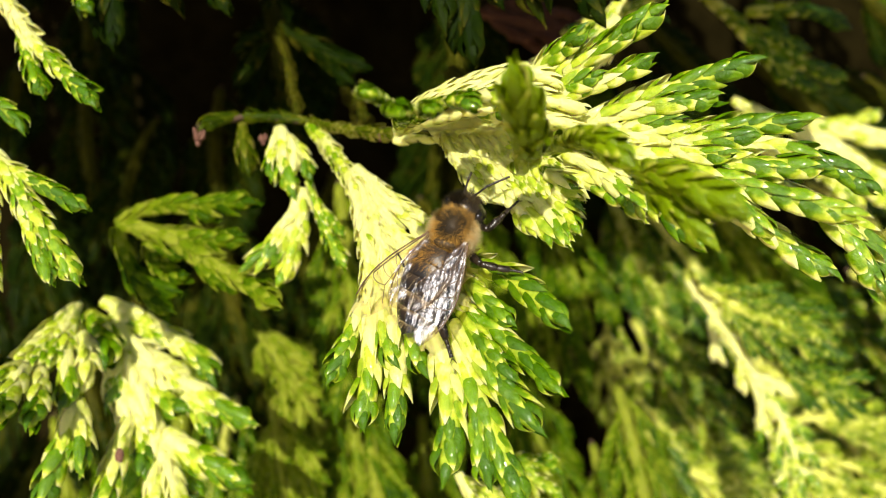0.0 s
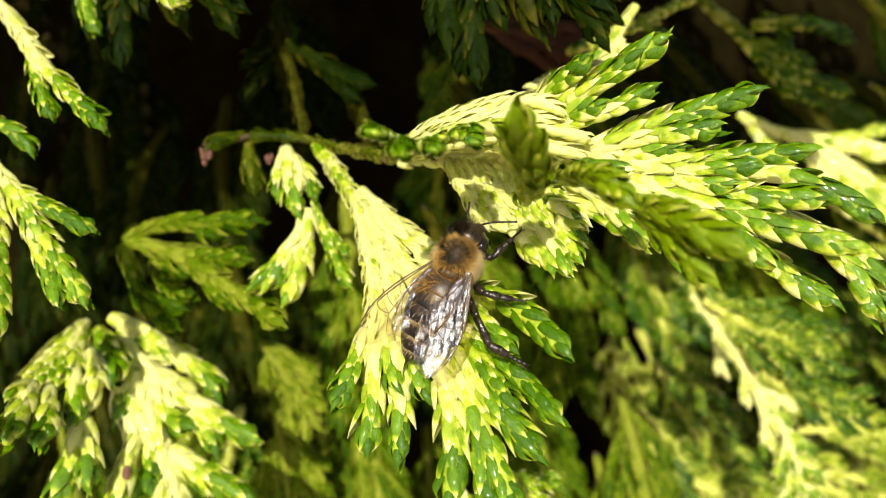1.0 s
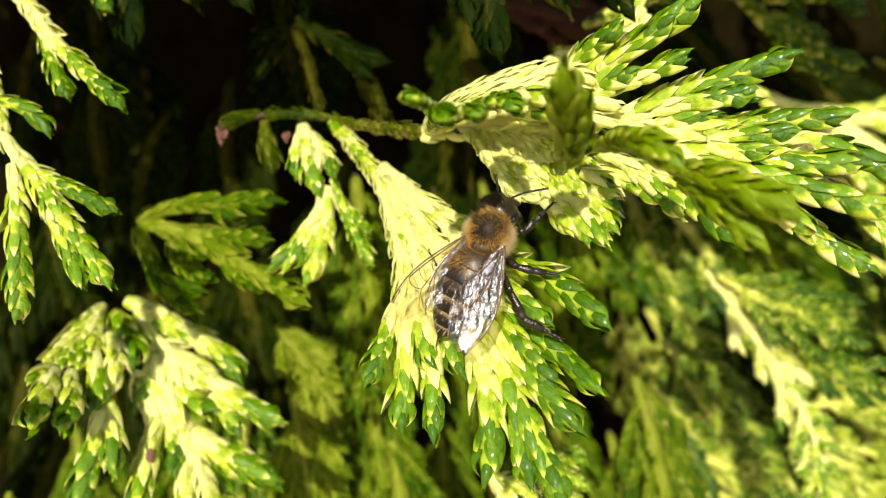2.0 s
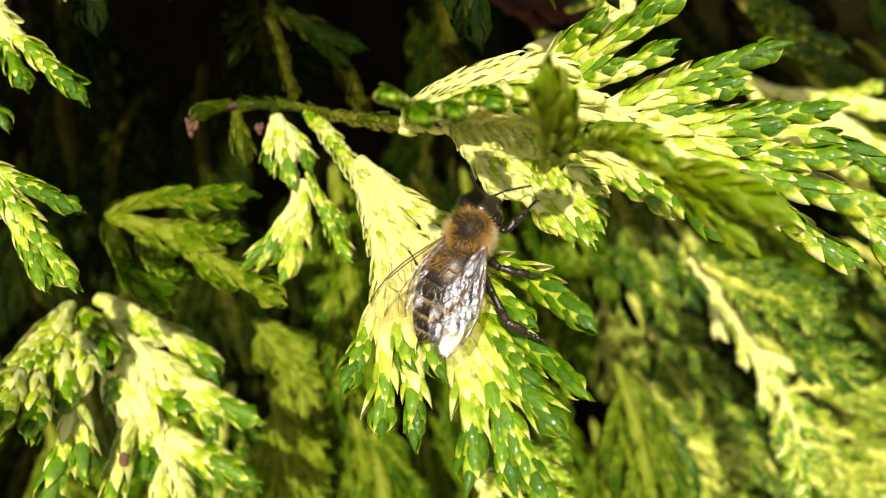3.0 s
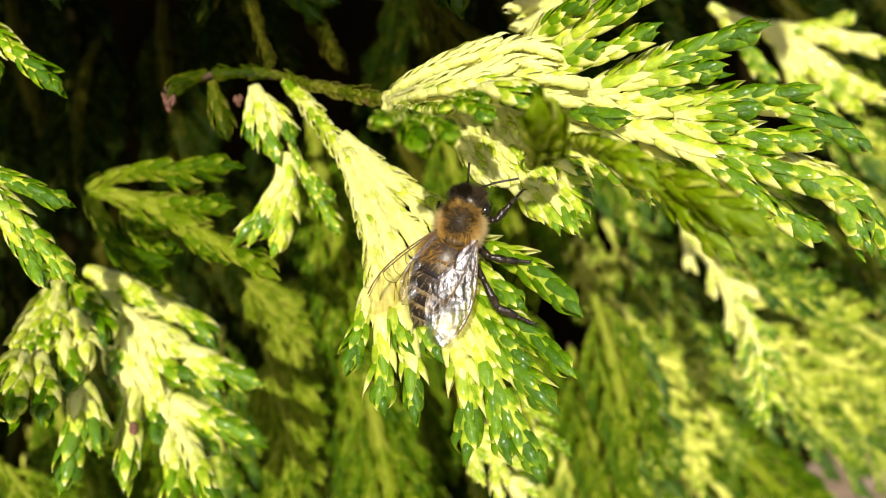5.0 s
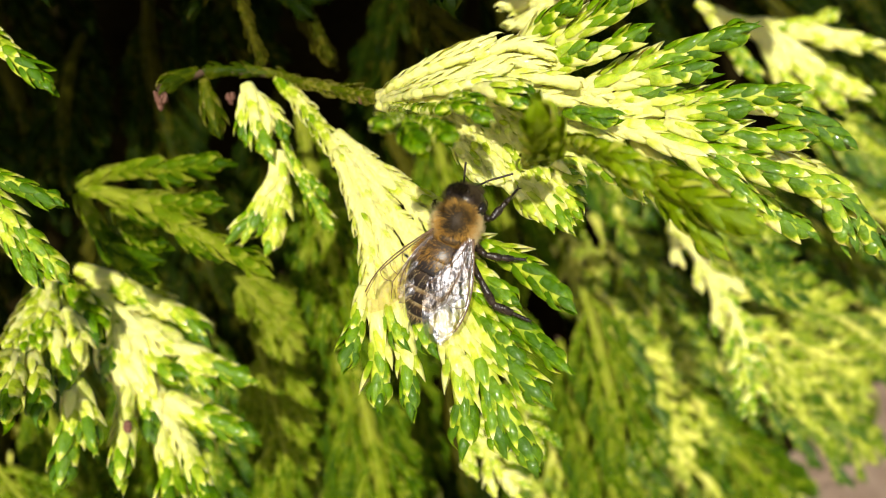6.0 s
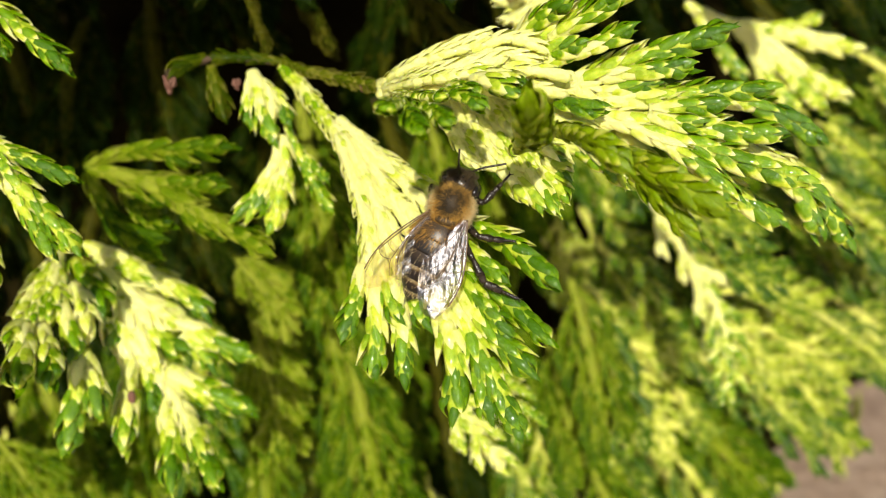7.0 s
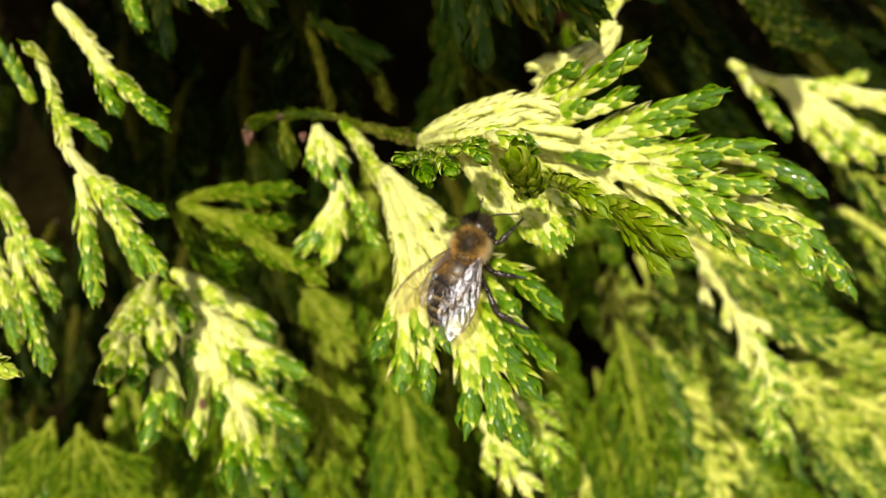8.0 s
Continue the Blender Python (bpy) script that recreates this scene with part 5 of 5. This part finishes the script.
FORE_VEINS = [
    ((0, 0.02), (0.4, 0.0), (0.86, 0.02), 0.10), ((0, 0.1), (0.35, 0.10), (0.62, 0.06), 0.09), ((0.02, 0.25), (0.3, 0.33), (0.60, 0.50), 0.06),
    ((0.02, 0.4), (0.25, 0.6), (0.45, 0.95), 0.06), ((0.35, 0.10), (0.42, 0.25), (0.40, 0.42), 0.05), ((0.62, 0.06), (0.68, 0.25), (0.60, 0.50), 0.05),
    ((0.60, 0.50), (0.68, 0.68), (0.72, 0.85), 0.045), ((0.40, 0.42), (0.5, 0.65), (0.58, 0.93), 0.045), ((0.50, 0.08), (0.55, 0.25), (0.52, 0.46), 0.045),
    ((0.66, 0.06), (0.78, 0.10), (0.88, 0.12), 0.045),
]
HIND_VEINS = [((0, 0.05), (0.4, 0.04), (0.8, 0.1), 0.08), ((0.02, 0.3), (0.3, 0.42), (0.6, 0.6), 0.05), ((0.3, 0.4), (0.45, 0.7), (0.5, 0.95), 0.045), ((0.35, 0.05), (0.4, 0.2), (0.38, 0.45), 0.045)]


def honeybee():
    ahead = Vector((0.33, 0.15, 0.93)).normalized()
    up = Vector((-0.20, -0.96, 0.20))
    up = (up - ahead * up.dot(ahead)).normalized()
    bee = new("honeybee")
    bee.empty_display_size = 0.004
    tagged(bee, "brown honeybee with furry thorax and banded abdomen on a spray", "bee")
    place = START @ Matrix.Translation(mm((0.5, 49.9, 1.45))) @ Matrix((ahead.cross(up), ahead, up)).transposed().to_4x4()

    # thorax with its coat
    thorax = ball("thorax", (0.25, -0.2, 0), (1.42, 1.68, 1.5), THORAX, bee, "dark thorax with a bald patch on top")
    ball("scutellum", (0.22, -1.5, 0.95), (0.85, 0.38, 0.4), THORAX, thorax)
    bald = lambda d: (d.z < 0.72 or d.y < -0.35 or noise.noise(d * 11) > 0.05) and (math.hypot(d.x - 0.05, d.y * 0.9) > 0.30 + 0.3 * noise.noise(d * 7) or d.z < 0.5)  # noqa: E731
    coat("fur", thorax, (0.25, -0.2, 0), (1.42, 1.68, 1.5), 5200, 0.6, HAIR, 1, bald, (0, -0.35, 0), 0.010, "golden brown fur")
    coat("dark_fur", thorax, (0.25, -0.2, 0), (1.42, 1.68, 1.5), 2600, 0.40, DARK_HAIR, 2, lambda d: d.z > 0.15 and (d.y > 0.1 or math.hypot(d.x, d.y) < 0.55), (0, -0.5, 0), 0.012, "short dark fur")
    coat("side_fur", thorax, (0.25, -0.3, -0.3), (1.45, 1.65, 1.35), 2400, 0.85, PALE_HAIR, 3, lambda d: abs(d.x) > 0.7, (0, -0.3, 0), 0.014, "pale side fur")

    # head, eyes, ocelli, mouth
    head = ball("head", (0.45, 1.75, -0.45), (1.55, 1.0, 1.25), SHELL, bee, "dark furry head", (18, 0, -14))
    for a, y, x in ((-1, 2.0, -0.72), (1, 1.42, 1.72)):
        ball("compound_eye", (x, y, -0.5), (0.46, 0.66, 1.0), EYE_M, head, "glossy black compound eye", (18, 0, a * 12 - 14))
        ball("mandible", (0.55 + a * 0.35, 2.5, -1.8), (0.3, 0.25, 0.5), SHELL, head, "", (0, 0, 0), 3)
    for x, y in ((0.25, 2.0), (0.8, 1.9), (0.55, 2.2)):
        ball("ocellus", (x, y, 0.62), (0.13, 0.13, 0.11), EYE_M, head, "", (0, 0, 0), 2)
    coat("head_fur", head, (0.40, 1.75, -0.45), (1.5, 0.95, 1.22), 3400, 0.5, DARK_HAIR, 4, lambda d: d.x < 0.72, (0, 0.1, 0.2), 0.012, "dark brown head fur")

    # abdomen: overlapping plates on a core
    abdomen = ball("abdomen", (0.12, -4.6, -1.0), (1.2, 2.7, 0.9), SHELL, bee, "dark abdomen with pale bands", (-6, 0, 0))
    abdomen.matrix_basis = Matrix.Translation((0, -0.0019, 0)) @ Matrix.Rotation(radians(-11), 4, "Z") @ Matrix.Translation((0, 0.0019, 0))
    ball("petiole", (0, -1.95, -0.7), (0.6, 0.5, 0.6), SHELL, abdomen)
    cuts = [-1.9, -3.0, -4.2, -5.4, -6.5, -7.5, -8.45]
    def girth(y):
        t = (-1.7 - y) / 6.9
        return 2.15 * math.sin(math.pi * min(1, 0.16 + 0.84 * t) ** 0.72) ** 0.62
    for i in range(6):
        verts, tint, n, sides = [], [], 9, 40
        for k in range(n):
            t = k / (n - 1)
            y = cuts[i] + (cuts[i + 1] - 0.28 - cuts[i]) * t
            r = max(0.04, girth(max(y, -8.55)))
            r = r * (0.985 + 0.035 * t) + 0.03 * math.sin(math.pi * t)
            if i == 5 and t > 0.6:
                r *= 1 - 0.75 * ((t - 0.6) / 0.4) ** 2
            for j in range(sides):
                a = 2 * math.pi * j / sides
                verts.append(Vector((0.12 + r * math.cos(a), y, r * 0.86 * math.sin(a) - 0.65 - 0.035 * (y + 1.9) ** 2 * 0.5)) / 1000)
                tint.append(0.0 if i == 0 else min(1, max(0, t * 2.6 - (0.82 if i < 5 else 0.6))))
        faces = [(k * sides + j, k * sides + (j + 1) % sides, (k + 1) * sides + (j + 1) % sides, (k + 1) * sides + j) for k in range(n - 1) for j in range(sides)]
        faces.append(tuple(range((n - 1) * sides, n * sides)))
        child("tergite", mesh_of("tergite", verts, faces, BAND, [0.42 if i == 0 else max(g, (0, 0.44, 0.44, 0.08, 0, 0)[i]) for g in tint]), abdomen)
    coat("abdomen_fur", abdomen, (0, -3.0, -0.6), (2.0, 1.4, 1.7), 1700, 0.7, HAIR, 5, lambda d: d.z > -0.3, (0, -0.9, 0), 0.014, "golden fur at the waist")
    coat("band_fur", abdomen, (0, -5.2, -0.75), (2.05, 3.0, 1.75), 900, 0.38, PALE_HAIR, 6, lambda d: True, (0, -1.2, 0), 0.011, "sparse pale fur")

    # antennae, legs, wings
    feelers = {}
    for s, tip in ((1, (3.4, 4.25, 0.0)), (-1, (-0.75, 4.1, 0.4))):
        root = (0.35 + s * 0.35, 2.65, -0.3)
        mid = Vector(root).lerp(Vector(tip), 0.38) + Vector((s * 0.1, 0.15, 0.35))
        rig = new("antenna")
        rig.parent = bee
        rig.matrix_basis = Matrix.Translation(mm(root))
        tagged(rig, "thin black elbowed antenna")
        limb("scape", [root, mid], [0.16, 0.15], rig, SHELL, "", root)
        flag = [mid.lerp(Vector(tip), k / 10) for k in range(11)]
        for k in range(10):
            limb("segment", [flag[k], flag[k].lerp(flag[k + 1], 0.96)], [0.15, 0.19], rig, SHELL, "", root)
        feelers[s] = rig
    legs = {}
    legs["fore"] = leg(bee, (1.2, 0.9, -1.3), (2.58, 0.74, -0.6), (3.1, 1.8, -0.7), (3.95, 3.6, -1.05), (0.56, 0.54, 0.36), "black foreleg reaching to the upper spray")
    legs["mid"] = leg(bee, (1.4, -1.2, -1.4), (2.9, -1.9, -0.5), (4.1, -1.8, -0.7), (5.9, -1.45, -1.3), (0.58, 0.55, 0.46), "black middle leg")
    legs["hind"] = leg(bee, (1.4, -2.2, -1.5), (3.0, -3.7, -0.5), (4.45, -5.35, -0.8), (7.5, -5.85, -1.7), (0.5, 0.6, 0.62), "dark hind leg with a broad shank")
    leg(bee, (-1.2, 0.9, -1.3), (-1.9, 0.6, -1.6), (-2.1, 0.8, -2.6), (-2.3, 1.2, -3.6), (0.42, 0.4, 0.3), "black foreleg")
    leg(bee, (-1.4, -1.2, -1.4), (-2.0, -1.8, -1.5), (-2.2, -2.6, -2.2), (-2.4, -3.2, -2.9), (0.45, 0.42, 0.36), "black middle leg")
    leg(bee, (-1.4, -2.2, -1.5), (-1.9, -4.0, -1.8), (-1.9, -5.6, -2.3), (-1.8, -7.0, -2.8), (0.5, 0.6, 0.6), "dark hind leg")
    flip = Matrix.Diagonal((-1, 1, 1, 1))
    wings = {}
    wings["right"] = wing(bee, "forewing", 7.9, 3.6, pose(0.0019, -0.0010, 0.0012, -3, -2, 9), "silvery crumpled forewing folded over the abdomen", FORE_VEINS, 0.45, MEMBRANE)
    wing(bee, "hindwing", 5.8, 2.6, pose(0.0017, -0.0014, 0.00085, -8, -8, -6), "clear hindwing under the forewing", HIND_VEINS, 0.8, CLEAR)
    wing(bee, "forewing", 8.2, 2.9, pose(-0.0012, -0.0010, 0.0010, 5, 12, -35) @ flip, "clear veined forewing spread to the side", FORE_VEINS, 0.35, CLEAR)
    wing(bee, "hindwing", 5.6, 2.5, pose(-0.0012, -0.0014, 0.0009, 2, 10, -21) @ flip, "clear hindwing half spread", HIND_VEINS, 0.8, HAZY)
    return bee, place, feelers, legs, wings


BEE, BEE_PLACE, FEELERS, LEGS, WINGS = honeybee()


# ---- what moves ----
def motions():
    """The bee shifts its weight a little; its hind leg, folded wing and antennae move."""
    sway = [(0, 0.10, 0.20), (0.5, 0.06, 0.30), (1, 0.10, 0.20), (2.3, 0, 0), (4.5, 0, 0), (6, 0.05, 0), (7, 0.05, -0.08), (8, 0.12, -0.2)]
    walk(BEE, [(t, START @ Matrix.Translation(mm((x, 0, z))) @ START.inverted() @ BEE_PLACE) for t, x, z in sway])
    hind = LEGS["hind"].matrix_basis.copy()
    walk(LEGS["hind"], [(t, hind @ pose(0, 0, 0, 0, 0, a)) for t, a in ((0, -46), (0.1, -38), (0.2, -4), (0.3, 0), (8, 0))])
    right = WINGS["right"].matrix_basis.copy()
    walk(WINGS["right"], [(t, right @ pose(0, 0, 0, 0, 0, a)) for t, a in ((0, -3.5), (0.2, -2), (0.4, 0), (8, 0))])
    near = FEELERS[1].matrix_basis.copy()
    walk(FEELERS[1], [(t, near @ pose(0, 0, 0, 0, 0, a)) for t, a in ((0, 14), (0.5, 5), (1, -9), (2.3, 1), (3, 0), (3.5, 2), (4.5, -4), (6, 3), (7, -2), (8, -9))])
    far = FEELERS[-1].matrix_basis.copy()
    walk(FEELERS[-1], [(t, far @ pose(0, 0, 0, b, 0, a)) for t, a, b in ((0, -25, -25), (1, -10, -35), (2.3, 0, -20), (3, 8, 0), (3.5, 15, -8), (4.5, -9, -8), (6, -18, -4), (7, -14, 0), (8, -32, 2))])


motions()
